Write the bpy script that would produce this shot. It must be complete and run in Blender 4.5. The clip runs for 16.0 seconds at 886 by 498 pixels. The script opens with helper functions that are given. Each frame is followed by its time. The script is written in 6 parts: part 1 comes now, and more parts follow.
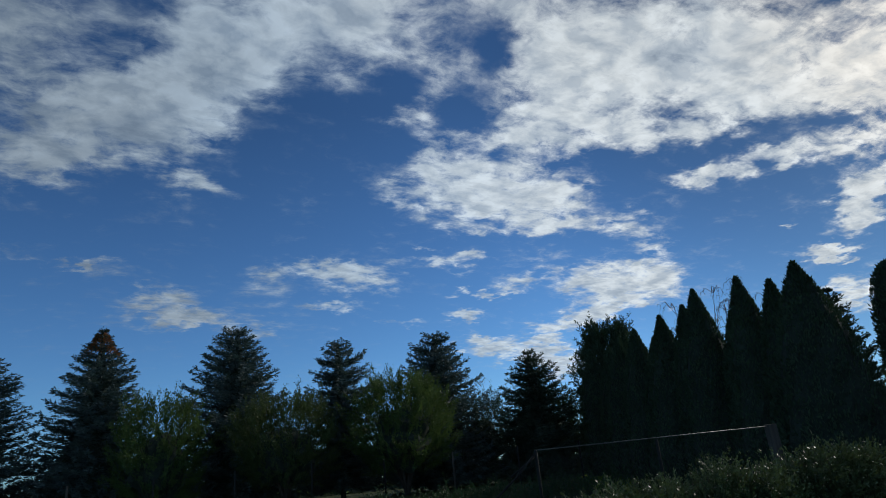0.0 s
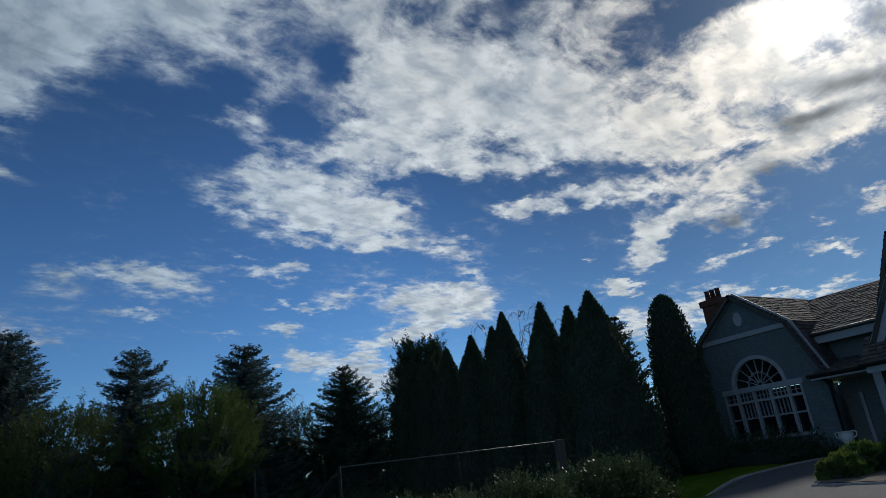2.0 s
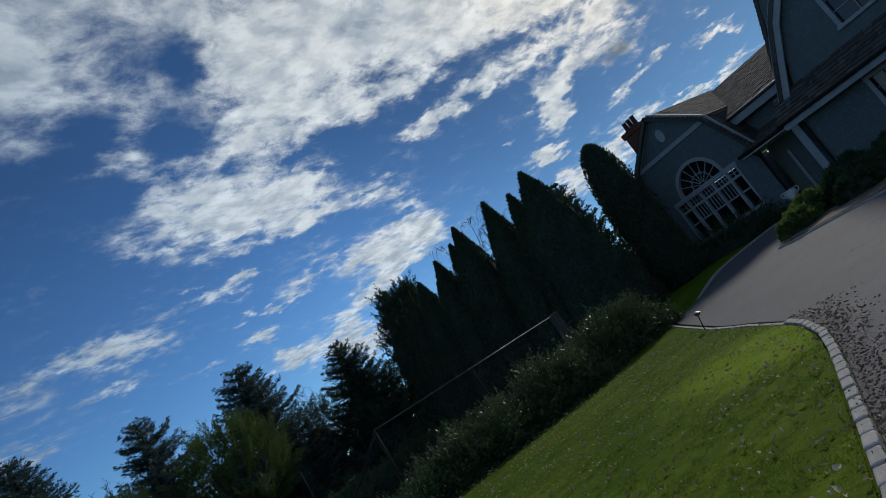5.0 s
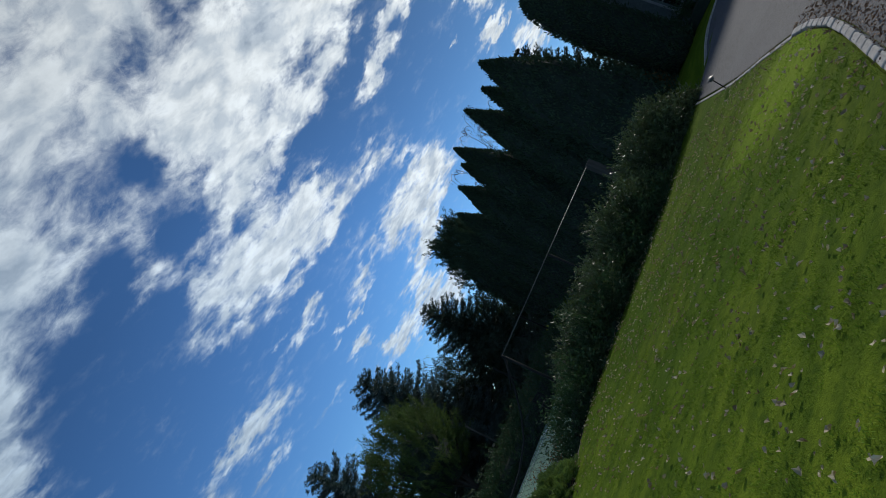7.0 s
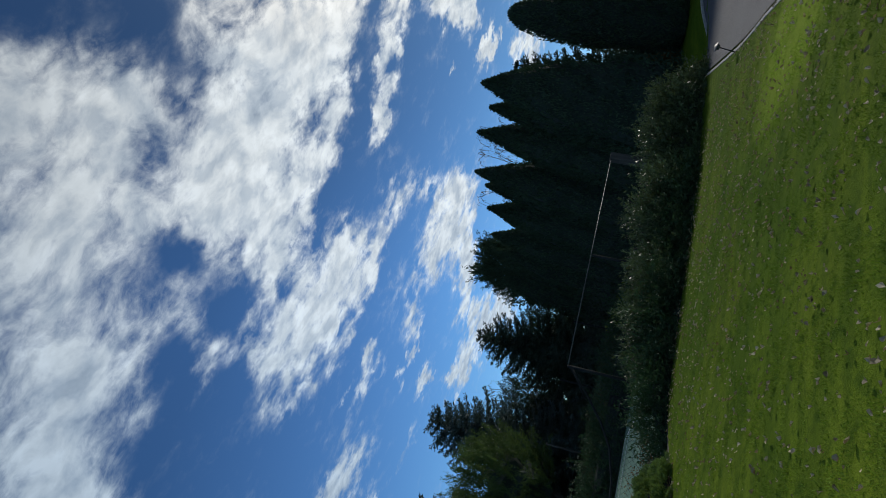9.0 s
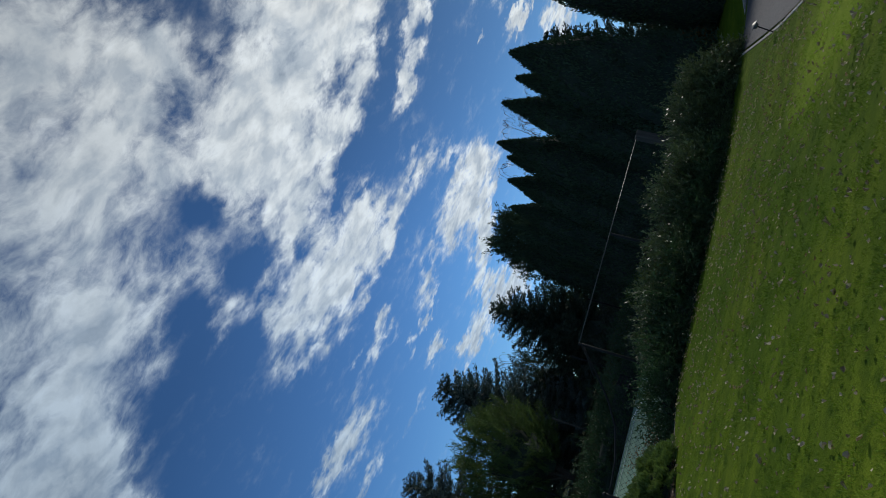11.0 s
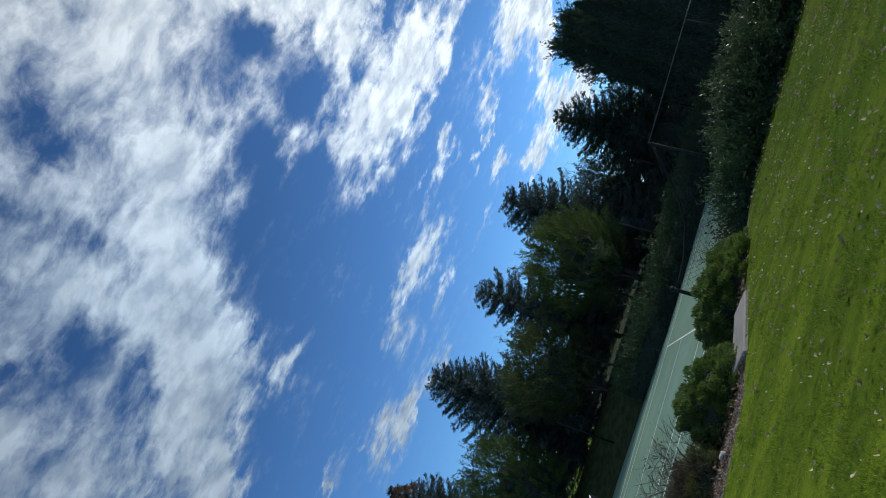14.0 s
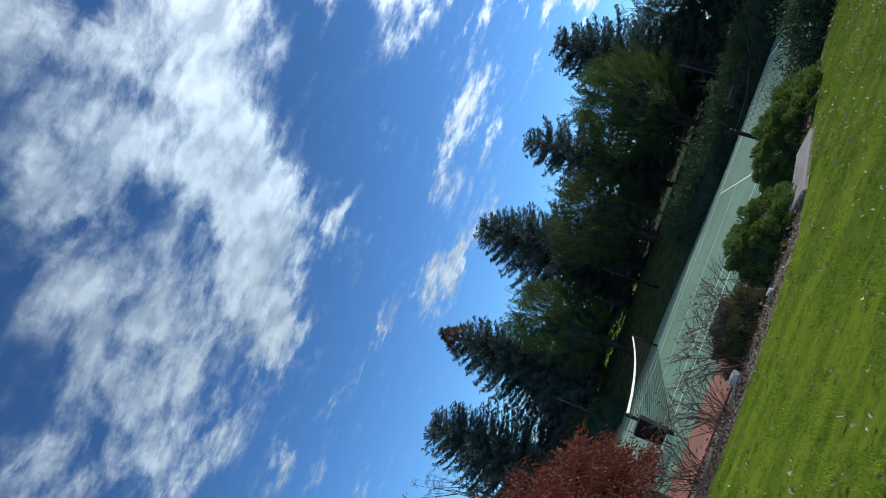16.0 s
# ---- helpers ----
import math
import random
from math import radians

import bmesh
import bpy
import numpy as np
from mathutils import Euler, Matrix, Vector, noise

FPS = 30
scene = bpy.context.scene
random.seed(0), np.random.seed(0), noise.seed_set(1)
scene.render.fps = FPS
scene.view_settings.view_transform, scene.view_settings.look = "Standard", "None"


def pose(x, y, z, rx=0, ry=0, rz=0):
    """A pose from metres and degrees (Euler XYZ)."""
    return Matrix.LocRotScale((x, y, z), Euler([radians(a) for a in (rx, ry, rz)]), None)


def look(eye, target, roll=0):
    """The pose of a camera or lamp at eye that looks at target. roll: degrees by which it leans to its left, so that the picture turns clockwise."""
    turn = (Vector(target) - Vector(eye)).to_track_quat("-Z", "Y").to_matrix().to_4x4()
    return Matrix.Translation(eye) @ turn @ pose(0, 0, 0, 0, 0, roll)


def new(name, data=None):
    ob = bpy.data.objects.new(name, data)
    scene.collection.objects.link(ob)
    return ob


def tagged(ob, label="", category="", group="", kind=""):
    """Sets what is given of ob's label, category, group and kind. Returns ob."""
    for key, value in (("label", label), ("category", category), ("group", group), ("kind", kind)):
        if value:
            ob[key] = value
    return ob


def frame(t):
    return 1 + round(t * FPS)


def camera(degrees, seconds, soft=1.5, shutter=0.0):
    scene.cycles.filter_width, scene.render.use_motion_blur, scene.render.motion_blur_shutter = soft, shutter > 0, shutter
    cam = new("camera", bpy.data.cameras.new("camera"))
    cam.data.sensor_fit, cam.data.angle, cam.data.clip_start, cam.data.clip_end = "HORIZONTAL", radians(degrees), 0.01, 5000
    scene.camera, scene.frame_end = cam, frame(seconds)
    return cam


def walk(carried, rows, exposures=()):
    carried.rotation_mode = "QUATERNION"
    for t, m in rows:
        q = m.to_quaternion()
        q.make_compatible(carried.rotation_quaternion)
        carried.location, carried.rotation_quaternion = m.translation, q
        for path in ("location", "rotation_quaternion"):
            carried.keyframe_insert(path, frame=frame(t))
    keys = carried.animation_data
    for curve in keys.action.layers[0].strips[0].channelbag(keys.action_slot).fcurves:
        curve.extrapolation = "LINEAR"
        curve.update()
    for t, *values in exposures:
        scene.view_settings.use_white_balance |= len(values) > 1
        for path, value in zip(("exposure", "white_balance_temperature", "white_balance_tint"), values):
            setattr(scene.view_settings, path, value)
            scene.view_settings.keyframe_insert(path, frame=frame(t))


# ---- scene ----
from mathutils.geometry import delaunay_2d_cdt

cam = camera(69.36, 16.0, soft=0.62)
PATH = [
    (0, pose(3.821, -15.904, 2.159, 109.51, 5.33, -13.75)),
    (0.5, pose(3.839, -15.893, 2.149, 109.59, 5.43, -17.34)),
    (1, pose(3.886, -15.887, 2.147, 109.48, 5.46, -21.68)),
    (1.5, pose(3.939, -15.887, 2.131, 108.94, 5.66, -26.30)),
    (2, pose(3.982, -15.897, 2.124, 109.27, 6.61, -29.83)),
    (2.5, pose(4.007, -15.890, 2.112, 108.49, 7.15, -32.95)),
    (3, pose(4.000, -15.908, 2.089, 108.19, 6.74, -35.64)),
    (3.5, pose(4.014, -15.889, 2.079, 107.92, 6.34, -36.64)),
    (4, pose(3.998, -15.928, 2.080, 106.98, 10.25, -34.47)),
    (4.5, pose(3.941, -15.934, 2.100, 105.27, 25.04, -29.23)),
    (4.7, pose(3.935, -15.947, 2.096, 104.85, 28.37, -28.19)),
    (6.8, pose(3.872, -16.081, 2.062, 107.88, 60.03, -13.18)),
    (7, pose(3.866, -16.094, 2.058, 114.11, 64.05, -5.93)),
    (7.5, pose(3.848, -16.106, 2.077, 123.19, 69.69, 2.58)),
    (8, pose(3.875, -16.101, 2.105, 134.24, 70.77, 13.55)),
    (8.2, pose(3.878, -16.096, 2.105, 141.07, 71.88, 19.94)),
    (10.3, pose(3.918, -16.042, 2.099, 137.98, 69.47, 19.39)),
    (10.5, pose(3.922, -16.037, 2.098, 135.92, 68.70, 17.13)),
    (11, pose(3.935, -16.011, 2.104, 135.36, 68.34, 17.30)),
    (11.5, pose(3.907, -15.961, 2.088, 136.24, 68.88, 20.69)),
    (12, pose(3.936, -15.847, 2.093, 136.96, 68.84, 24.40)),
    (12.5, pose(3.915, -15.816, 2.094, 135.59, 68.43, 26.09)),
    (13, pose(3.909, -15.826, 2.093, 136.00, 68.21, 29.44)),
    (13.5, pose(3.867, -15.884, 2.106, 135.87, 67.41, 31.95)),
    (14, pose(3.833, -15.829, 2.099, 134.80, 66.83, 34.26)),
    (14.5, pose(3.784, -15.871, 2.108, 133.44, 66.56, 35.75)),
    (15, pose(3.743, -15.884, 2.110, 132.20, 65.92, 37.68)),
    (15.5, pose(3.716, -15.860, 2.099, 131.16, 65.19, 39.92)),
    (16, pose(3.698, -15.840, 2.089, 129.37, 64.46, 42.72)),
]
EXPO = [(0.0, -0.35), (3.5, -0.6), (4.5, -0.5), (7.0, -0.1), (11.0, -0.28), (12.5, -0.05), (14.5, 0.33), (16.0, 0.6)]
walk(cam, PATH, EXPO)

# ---- sky, clouds and sun ----
SUN_AZ, SUN_EL = 68.8, 30.5


def direction(az, el):
    a, e = radians(az), radians(el)
    return Vector((math.sin(a) * math.cos(e), math.cos(a) * math.cos(e), math.sin(e)))


class Nodes:
    """Short calls for building a node tree."""

    def __init__(self, tree):
        self.tree = tree
        tree.nodes.clear()

    def add(self, kind, ins=(), **props):
        n = self.tree.nodes.new(kind)
        for k, v in props.items():
            setattr(n, k, v)
        for key, v in (ins.items() if isinstance(ins, dict) else enumerate(ins)):
            if v is None:
                continue
            if isinstance(v, bpy.types.NodeSocket):
                self.tree.links.new(v, n.inputs[key])
            else:
                n.inputs[key].default_value = v
        return n

    def math(self, op, a, b=None, c=None, clamp=False):
        return self.add("ShaderNodeMath", (a, b, c), operation=op, use_clamp=clamp).outputs[0]

    def vec(self, op, a, b=None):
        n = self.add("ShaderNodeVectorMath", (a, b), operation=op)
        return n.outputs["Value"] if op in ("LENGTH", "DOT_PRODUCT", "DISTANCE") else n.outputs[0]

    def ramp(self, v, lo, hi, a=0.0, b=1.0, smooth=True):
        n = self.add("ShaderNodeMapRange", (v, lo, hi, a, b))
        n.interpolation_type = "SMOOTHSTEP" if smooth else "LINEAR"
        return n.outputs[0]

    def noise(self, v, scale, detail=4.0, rough=0.5, distort=0.0, colour=False):
        n = self.add("ShaderNodeTexNoise", {"Vector": v, "Scale": scale, "Detail": detail, "Roughness": rough, "Distortion": distort})
        return n.outputs["Color"] if colour else n.outputs["Fac"]

    def mix(self, f, a, b, blend="MIX"):
        n = self.tree.nodes.new("ShaderNodeMix")
        n.data_type, n.blend_type = "RGBA", blend
        for key, v in ((0, f), (6, a), (7, b)):
            if isinstance(v, bpy.types.NodeSocket):
                self.tree.links.new(v, n.inputs[key])
            else:
                n.inputs[key].default_value = v if key == 0 or len(v) == 4 else (*v, 1)
        return n.outputs[2]


world = bpy.data.worlds.new("sky")
scene.world = world
world.use_nodes = True
W = Nodes(world.node_tree)
way = W.add("ShaderNodeTexCoord").outputs["Generated"]
sky = W.add("ShaderNodeTexSky", sky_type="NISHITA", sun_disc=False, sun_elevation=radians(SUN_EL), sun_rotation=radians(SUN_AZ),
            altitude=100.0, air_density=1.0, dust_density=0.25, ozone_density=4.0).outputs[0]
sep = W.add("ShaderNodeSeparateXYZ", (way,))
dx, dy, dz = sep.outputs
azimuth = W.math("MULTIPLY", W.math("ARCTAN2", dx, dy), 180 / math.pi)
height = W.math("MULTIPLY", W.math("ARCSINE", dz), 180 / math.pi)
flat = W.add("ShaderNodeCombineXYZ", (azimuth, height, 0.0)).outputs[0]
lift = W.math("ADD", W.math("MAXIMUM", dz, 0.0), 0.16)
layer = W.add("ShaderNodeCombineXYZ", (W.math("DIVIDE", dx, lift), W.math("DIVIDE", dy, lift), 0.0)).outputs[0]
warp = W.vec("SUBTRACT", W.noise(layer, 3.0, 6.0, 0.62, colour=True), (0.5, 0.5, 0.5))
small = W.vec("SUBTRACT", W.noise(layer, 11.0, 5.0, 0.6, colour=True), (0.5, 0.5, 0.5))
where = W.vec("ADD", flat, W.vec("MULTIPLY", warp, (7.0, 4.0, 0.0)))
where = W.vec("ADD", where, W.vec("MULTIPLY", small, (4.5, 3.0, 0.0)))
state = where  # azimuth, height, and in z the cover so far


def cloud(az, el, rx, ry, tilt=0.0, amount=1.0):
    """Adds one bank of cloud (or, with a negative amount, one gap) to the cover, in degrees of azimuth and height."""
    global state
    local = W.add("ShaderNodeMapping", (state, (az, el, 0.0), (0.0, 0.0, radians(tilt)), (rx, ry, 1e7)), vector_type="TEXTURE").outputs[0]
    bank = W.ramp(W.vec("LENGTH", local), 1.5, 0.1, 0.0, amount)
    state = W.vec("ADD", state, W.add("ShaderNodeCombineXYZ", (0.0, 0.0, bank)).outputs[0])


cloud(-3.6, 38.1, 10.0, 3.4, 6, 0.8)
cloud(-2.5, 34.9, 6.5, 2.9, 4, 0.8)
cloud(-9.7, 32.8, 8.3, 3.7, 24, 0.8)
cloud(-8.0, 29.4, 5.0, 2.7, 15, 0.7)
cloud(-15.9, 29.3, 7.1, 3.3, 34, 0.8)
cloud(-20.2, 26.4, 4.1, 2.2, 22, 0.7)
cloud(-6.4, 25.6, 3.8, 0.7, -11, 0.6)
cloud(-21.9, 35.6, 3.2, 0.7, 15, 0.4)
cloud(12.9, 39.2, 5.8, 2.4, -2, 0.62)
cloud(12.6, 36.4, 5.4, 1.5, -2, 0.5)
cloud(18.5, 35.5, 3.7, 2.2, -4, 0.55)
cloud(24.0, 37.4, 2.3, 2.0, 72, -0.4)
cloud(30.5, 36.0, 6.6, 3.2, -12, 0.9)
cloud(30.1, 31.9, 7.7, 3.6, -11, 1.0)
cloud(38.5, 34.1, 8.7, 3.9, -16, 0.9)
cloud(39.6, 28.8, 10.0, 3.5, -16, 1.0)
cloud(48.5, 30.7, 8.5, 4.2, -22, 0.9)
cloud(48.2, 27.2, 7.3, 2.3, -19, 0.9)
cloud(53.4, 26.0, 2.9, 2.5, 84, 0.7)
cloud(26.8, 29.3, 5.2, 1.8, -9, 0.9)
cloud(33.6, 26.8, 3.2, 1.4, -12, 0.9)
cloud(40.7, 25.4, 3.2, 1.1, -16, 0.8)
cloud(16.4, 33.1, 2.6, 1.5, 16, 0.5)
cloud(13.3, 31.3, 4.0, 0.8, 1, 0.6)
cloud(18.8, 31.4, 4.0, 1.1, -7, -0.4)
cloud(23.3, 28.5, 6.8, 0.7, -13, 0.5)
cloud(17.5, 27.6, 4.1, 1.9, -6, 0.9)
cloud(21.1, 25.2, 7.8, 2.7, -7, 1.0)
cloud(14.8, 24.0, 5.8, 1.8, -14, 0.9)
cloud(23.9, 22.3, 6.6, 1.7, -12, 1.0)
cloud(28.4, 23.3, 2.6, 1.3, -10, 0.8)
cloud(19.4, 21.0, 4.2, 0.6, -2, 0.7)
cloud(28.3, 19.8, 4.8, 1.0, -14, 0.9)
cloud(33.4, 19.4, 2.4, 1.2, -12, 0.8)
cloud(34.8, 17.1, 2.7, 0.9, -11, 0.7)
cloud(30.7, 14.9, 5.1, 1.7, -5, 1.2)
cloud(35.2, 14.5, 2.3, 1.8, -8, 0.8)
cloud(31.5, 12.8, 5.6, 1.4, -4, 1.0)
cloud(27.7, 11.9, 4.7, 0.8, 2, 1.1)
cloud(23.0, 16.1, 2.6, 0.9, 2, 0.8)
cloud(19.2, 15.2, 3.5, 0.4, -1, 1.0)
cloud(3.7, 18.1, 5.4, 0.9, -5, 0.9)
cloud(7.0, 16.9, 3.2, 1.2, -7, 0.9)
cloud(5.1, 14.9, 2.5, 0.5, -3, 0.7)
cloud(10.5, 17.9, 2.1, 1.0, -4, 0.4)
cloud(14.1, 19.4, 0.9, 0.3, -4, 0.8)
cloud(15.5, 18.0, 2.8, 0.9, -10, 1.0)
cloud(18.5, 18.4, 1.9, 0.6, -2, 1.0)
cloud(-9.2, 15.5, 3.9, 1.5, -2, 0.85)
cloud(-6.8, 14.2, 3.4, 0.6, -3, 0.5)
cloud(-5.5, 13.9, 4.7, 0.6, -6, 0.5)
cloud(-1.3, 13.0, 2.1, 0.8, -2, 0.6)
cloud(17.0, 13.4, 2.4, 0.5, -1, 1.1)
cloud(18.1, 10.3, 1.8, 0.9, -5, 1.2)
cloud(22.1, 9.6, 3.9, 1.2, -7, 1.2)
cloud(24.5, 10.6, 1.2, 0.5, -7, 1.2)
cloud(25.8, 8.3, 3.3, 1.5, -6, 1.1)
cloud(39.8, 21.8, 2.2, 0.8, -15, 0.9)
cloud(43.0, 21.4, 3.4, 1.0, -1, 0.9)
cloud(46.5, 21.5, 2.3, 0.7, -7, 0.8)
cloud(50.2, 21.0, 3.4, 1.5, -4, 0.9)
cloud(51.1, 17.6, 1.7, 1.4, -23, 0.9)
cloud(49.7, 15.3, 1.9, 1.0, 8, 0.9)
cloud(48.4, 13.5, 2.0, 0.5, -1, 0.9)
cloud(44.2, 16.2, 0.5, 0.2, -15, 0.8)
cloud(48.2, 9.8, 2.1, 1.4, -12, 0.8)
cloud(68.4, 30.3, 6.7, 3.8, -21, 1.0)
cloud(62.2, 29.6, 5.8, 2.9, -17, 1.0)
cloud(65.1, 25.7, 7.7, 2.4, -13, 1.0)
cloud(59.1, 27.7, 4.3, 2.5, -15, 0.8)
cloud(71.1, 24.4, 4.2, 2.3, -10, 1.0)
cloud(75.6, 25.2, 3.2, 2.7, 84, 0.9)
cloud(59.2, 33.3, 3.6, 1.2, -8, -0.4)
cloud(56.2, 27.8, 1.5, 0.6, -14, -0.5)
cloud(60.7, 23.9, 6.8, 1.6, -10, 1.0)
cloud(67.8, 22.2, 5.5, 1.9, -2, 1.0)
cloud(56.5, 23.2, 4.2, 1.5, -4, 0.9)
cloud(63.2, 20.7, 4.9, 1.5, 0, 1.0)
cloud(53.9, 21.0, 2.5, 1.4, -2, 0.8)
cloud(58.1, 19.5, 4.5, 1.9, 7, 1.0)
cloud(52.8, 17.9, 3.7, 1.2, 7, 0.9)
cloud(56.6, 16.9, 4.1, 1.2, -2, 0.9)
cloud(50.5, 16.2, 1.8, 1.0, 23, 1.0)
cloud(47.6, 13.6, 2.2, 0.4, -8, 0.9)
cloud(56.9, 13.9, 2.2, 0.6, 9, 0.9)
cloud(59.6, 14.4, 1.1, 0.4, -1, 0.7)
cloud(64.0, 14.7, 0.9, 0.4, -13, 0.8)
cloud(63.5, 12.6, 2.1, 0.5, -17, 1.0)
cloud(68.6, 15.7, 1.7, 0.6, -9, 0.9)
cloud(72.0, 15.9, 0.9, 0.8, 16, 0.8)
cloud(60.7, 10.2, 5.2, 0.4, -5, 1.0)
cloud(55.3, 10.9, 3.1, 0.9, -5, 0.9)
cloud(51.7, 9.9, 2.6, 2.1, -6, 0.9)
cloud(47.3, 10.2, 1.7, 1.0, -8, 0.8)
cloud(32.8, 46.3, 11.0, 6.5, -5, 0.9)
cloud(25.8, 42.1, 8.5, 5.0, 3, 0.65)
cloud(17.0, 45.5, 9.3, 4.6, 8, 0.9)
cloud(8.5, 42.1, 4.3, 3.5, -40, 0.5)
cloud(14.2, 38.4, 4.0, 2.1, 14, 0.35)
cloud(22.0, 54.3, 23.2, 5.3, 8, 0.8)
cloud(2.1, 44.2, 8.5, 5.6, -45, 0.6)
cloud(-12.1, 46.0, 8.1, 5.0, 2, 0.6)
cloud(-5.8, 38.6, 6.7, 4.0, -57, 0.5)
cloud(-6.9, 33.1, 4.1, 3.5, -37, 0.6)
cloud(-23.7, 41.1, 5.8, 4.6, -33, 0.5)
cloud(-13.2, 32.0, 4.9, 2.3, 17, 0.6)
cloud(-24.4, 32.3, 6.7, 2.0, -3, 0.6)
cloud(-31.3, 26.4, 6.0, 1.7, -16, 0.5)
cloud(-35.4, 28.8, 4.5, 2.2, -8, 0.45)
cloud(-30.2, 20.4, 2.6, 0.9, 20, 0.45)
cloud(-40.0, 35.0, 5.0, 3.5, 0, 0.4)
cloud(-31.7, 36.3, 5.1, 4.1, -47, 0.4)
cloud(-33.3, 31.5, 3.3, 2.4, 10, 0.6)
cloud(-38.8, 35.6, 3.4, 2.9, -51, 0.4)
cloud(-1.1, 45.5, 3.7, 1.5, 5, -0.2)
cloud(-19.7, 39.1, 25.5, 12.4, 18, 0.32)
cloud(-22.2, 34.8, 10.3, 4.5, -3, 0.2)
cloud(2.8, 42.3, 12.7, 6.7, 20, 0.3)
cloud(-30.3, 21.4, 4.1, 1.2, -6, 0.4)
cloud(-22.0, 18.8, 3.5, 0.6, -5, 0.4)
cloud(-28.1, 13.9, 1.4, 0.9, -7, 0.4)
cloud(-29.1, 18.1, 2.1, 0.5, -3, 0.3)
cloud(7.8, 36.1, 3.6, 2.7, 3, 0.3)
cloud(9.3, 39.7, 3.1, 1.8, 1, 0.4)
cloud(27.6, 27.5, 4.9, 1.2, -10, 0.5)
cloud(24.8, 17.9, 3.1, 1.0, -8, 0.3)
cloud(-2.7, 14.5, 5.7, 0.9, -9, 0.3)
cloud(-15.3, 18.5, 3.6, 0.3, 1, 0.5)
cloud(10.7, 13.3, 3.1, 0.3, -5, 0.4)
cloud(44.6, 16.3, 0.6, 0.2, -8, 0.8)
cloud(-1.5, 42.7, 3.7, 1.8, -3, -0.3)
cloud(-10.0, 39.3, 5.3, 1.3, -4, -0.3)
cloud(-17.9, 42.5, 2.7, 2.1, -29, -0.2)
cloud(-33.3, 38.6, 5.4, 3.9, 25, -0.2)
cloud(-26.5, 27.8, 7.0, 1.4, -5, 0.3)
cloud(37.1, 41.2, 4.2, 3.2, -12, 0.5)
cloud(38.2, 50.0, 4.2, 3.0, -31, 0.4)
cloud(39.5, 44.5, 3.9, 3.0, -37, 0.4)
cloud(31.5, 49.5, 5.2, 3.1, -7, 0.3)
cloud(48.2, 36.2, 6.3, 2.3, -10, 0.8)
cloud(54.6, 36.0, 3.3, 1.3, -13, 0.6)
cloud(43.6, 33.6, 3.5, 1.9, 5, 0.3)
cloud(72.8, 17.4, 2.3, 0.9, -8, 0.4)
cloud(-0.4, 17.0, 3.1, 1.5, -7, 0.4)
cloud(-13.6, 17.6, 3.1, 1.0, -7, 0.3)
cloud(-10.4, 13.8, 5.1, 0.6, 1, 0.4)
cloud(-9.2, 24.7, 3.2, 2.0, -14, 0.3)
cloud(7.5, 34.7, 3.2, 1.7, 20, 0.3)
cloud(14.3, 29.9, 2.6, 1.4, -12, 0.4)

cover = W.add("ShaderNodeSeparateXYZ", (state,)).outputs[2]
# denser, greyer hearts of cloud
state = W.vec("ADD", flat, W.vec("MULTIPLY", warp, (3.0, 2.5, 0.0)))
cloud(63.7, 23.3, 2.9, 1.3, -31, 0.9)
cloud(66.8, 23.3, 2.3, 0.6, -2, 0.9)
cloud(61.8, 19.5, 2.7, 1.0, 6, 0.9)
cloud(69.0, 24.6, 5.0, 0.8, -14, 0.9)
cloud(75.5, 27.7, 2.7, 2.2, -89, 0.9)
cloud(71.8, 27.9, 1.2, 1.0, -74, 0.9)
cloud(72.7, 22.8, 3.1, 0.8, -5, 0.9)
cloud(57.0, 16.7, 3.8, 0.8, 3, 0.9)
cloud(40.4, 31.6, 3.0, 1.1, -17, 0.3)
cloud(-14.1, 28.7, 5.5, 1.3, 27, 0.3)
cloud(-20.1, 28.8, 2.5, 1.2, 33, 0.3)
cloud(35.2, 49.8, 3.9, 2.6, -14, 0.3)
cloud(-5.3, 48.1, 3.9, 2.2, -1, 0.3)
dense = W.math("MINIMUM", W.add("ShaderNodeSeparateXYZ", (state,)).outputs[2], 1.0)
# broken cloud goes on behind and above the part of the sky that the walk looks at
aside = W.ramp(W.math("ABSOLUTE", W.math("SUBTRACT", azimuth, 22.0)), 62.0, 85.0)
aloft = W.ramp(height, 50.0, 62.0)
cover = W.math("ADD", cover, W.math("MULTIPLY", W.math("MAXIMUM", aside, aloft), 0.55))
drawn = W.add("ShaderNodeVectorRotate", {"Vector": layer, "Angle": radians(-10.0)}, rotation_type="Z_AXIS").outputs[0]
swirl = W.vec("SUBTRACT", W.noise(drawn, 5.0, 4.0, 0.55, colour=True), (0.5, 0.5, 0.5))
drawn = W.vec("ADD", drawn, W.vec("MULTIPLY", swirl, (0.09, 0.09, 0.0)))
drawn = W.vec("MULTIPLY", drawn, (0.85, 1.15, 1.0))
fine = W.noise(drawn, 8.0, 12.0, 0.62)
lace = W.noise(drawn, 19.0, 9.0, 0.64)
heap = W.noise(drawn, 9.0, 6.0, 0.56)
ahead = W.noise(W.vec("ADD", drawn, (0.03, -0.015, 0.0)), 9.0, 6.0, 0.56)
relief = W.math("SUBTRACT", heap, ahead)
broad = W.noise(layer, 3.0, 4.0, 0.55)
soft = W.ramp(height, 22.0, 40.0, 1.0, 0.5)
threads = W.math("MULTIPLY", W.math("SUBTRACT", lace, 0.5), W.math("MULTIPLY", soft, 2.4))
rough = W.math("MULTIPLY_ADD", fine, 2.9, W.math("MULTIPLY_ADD", broad, 0.9, W.math("ADD", threads, -1.92)))
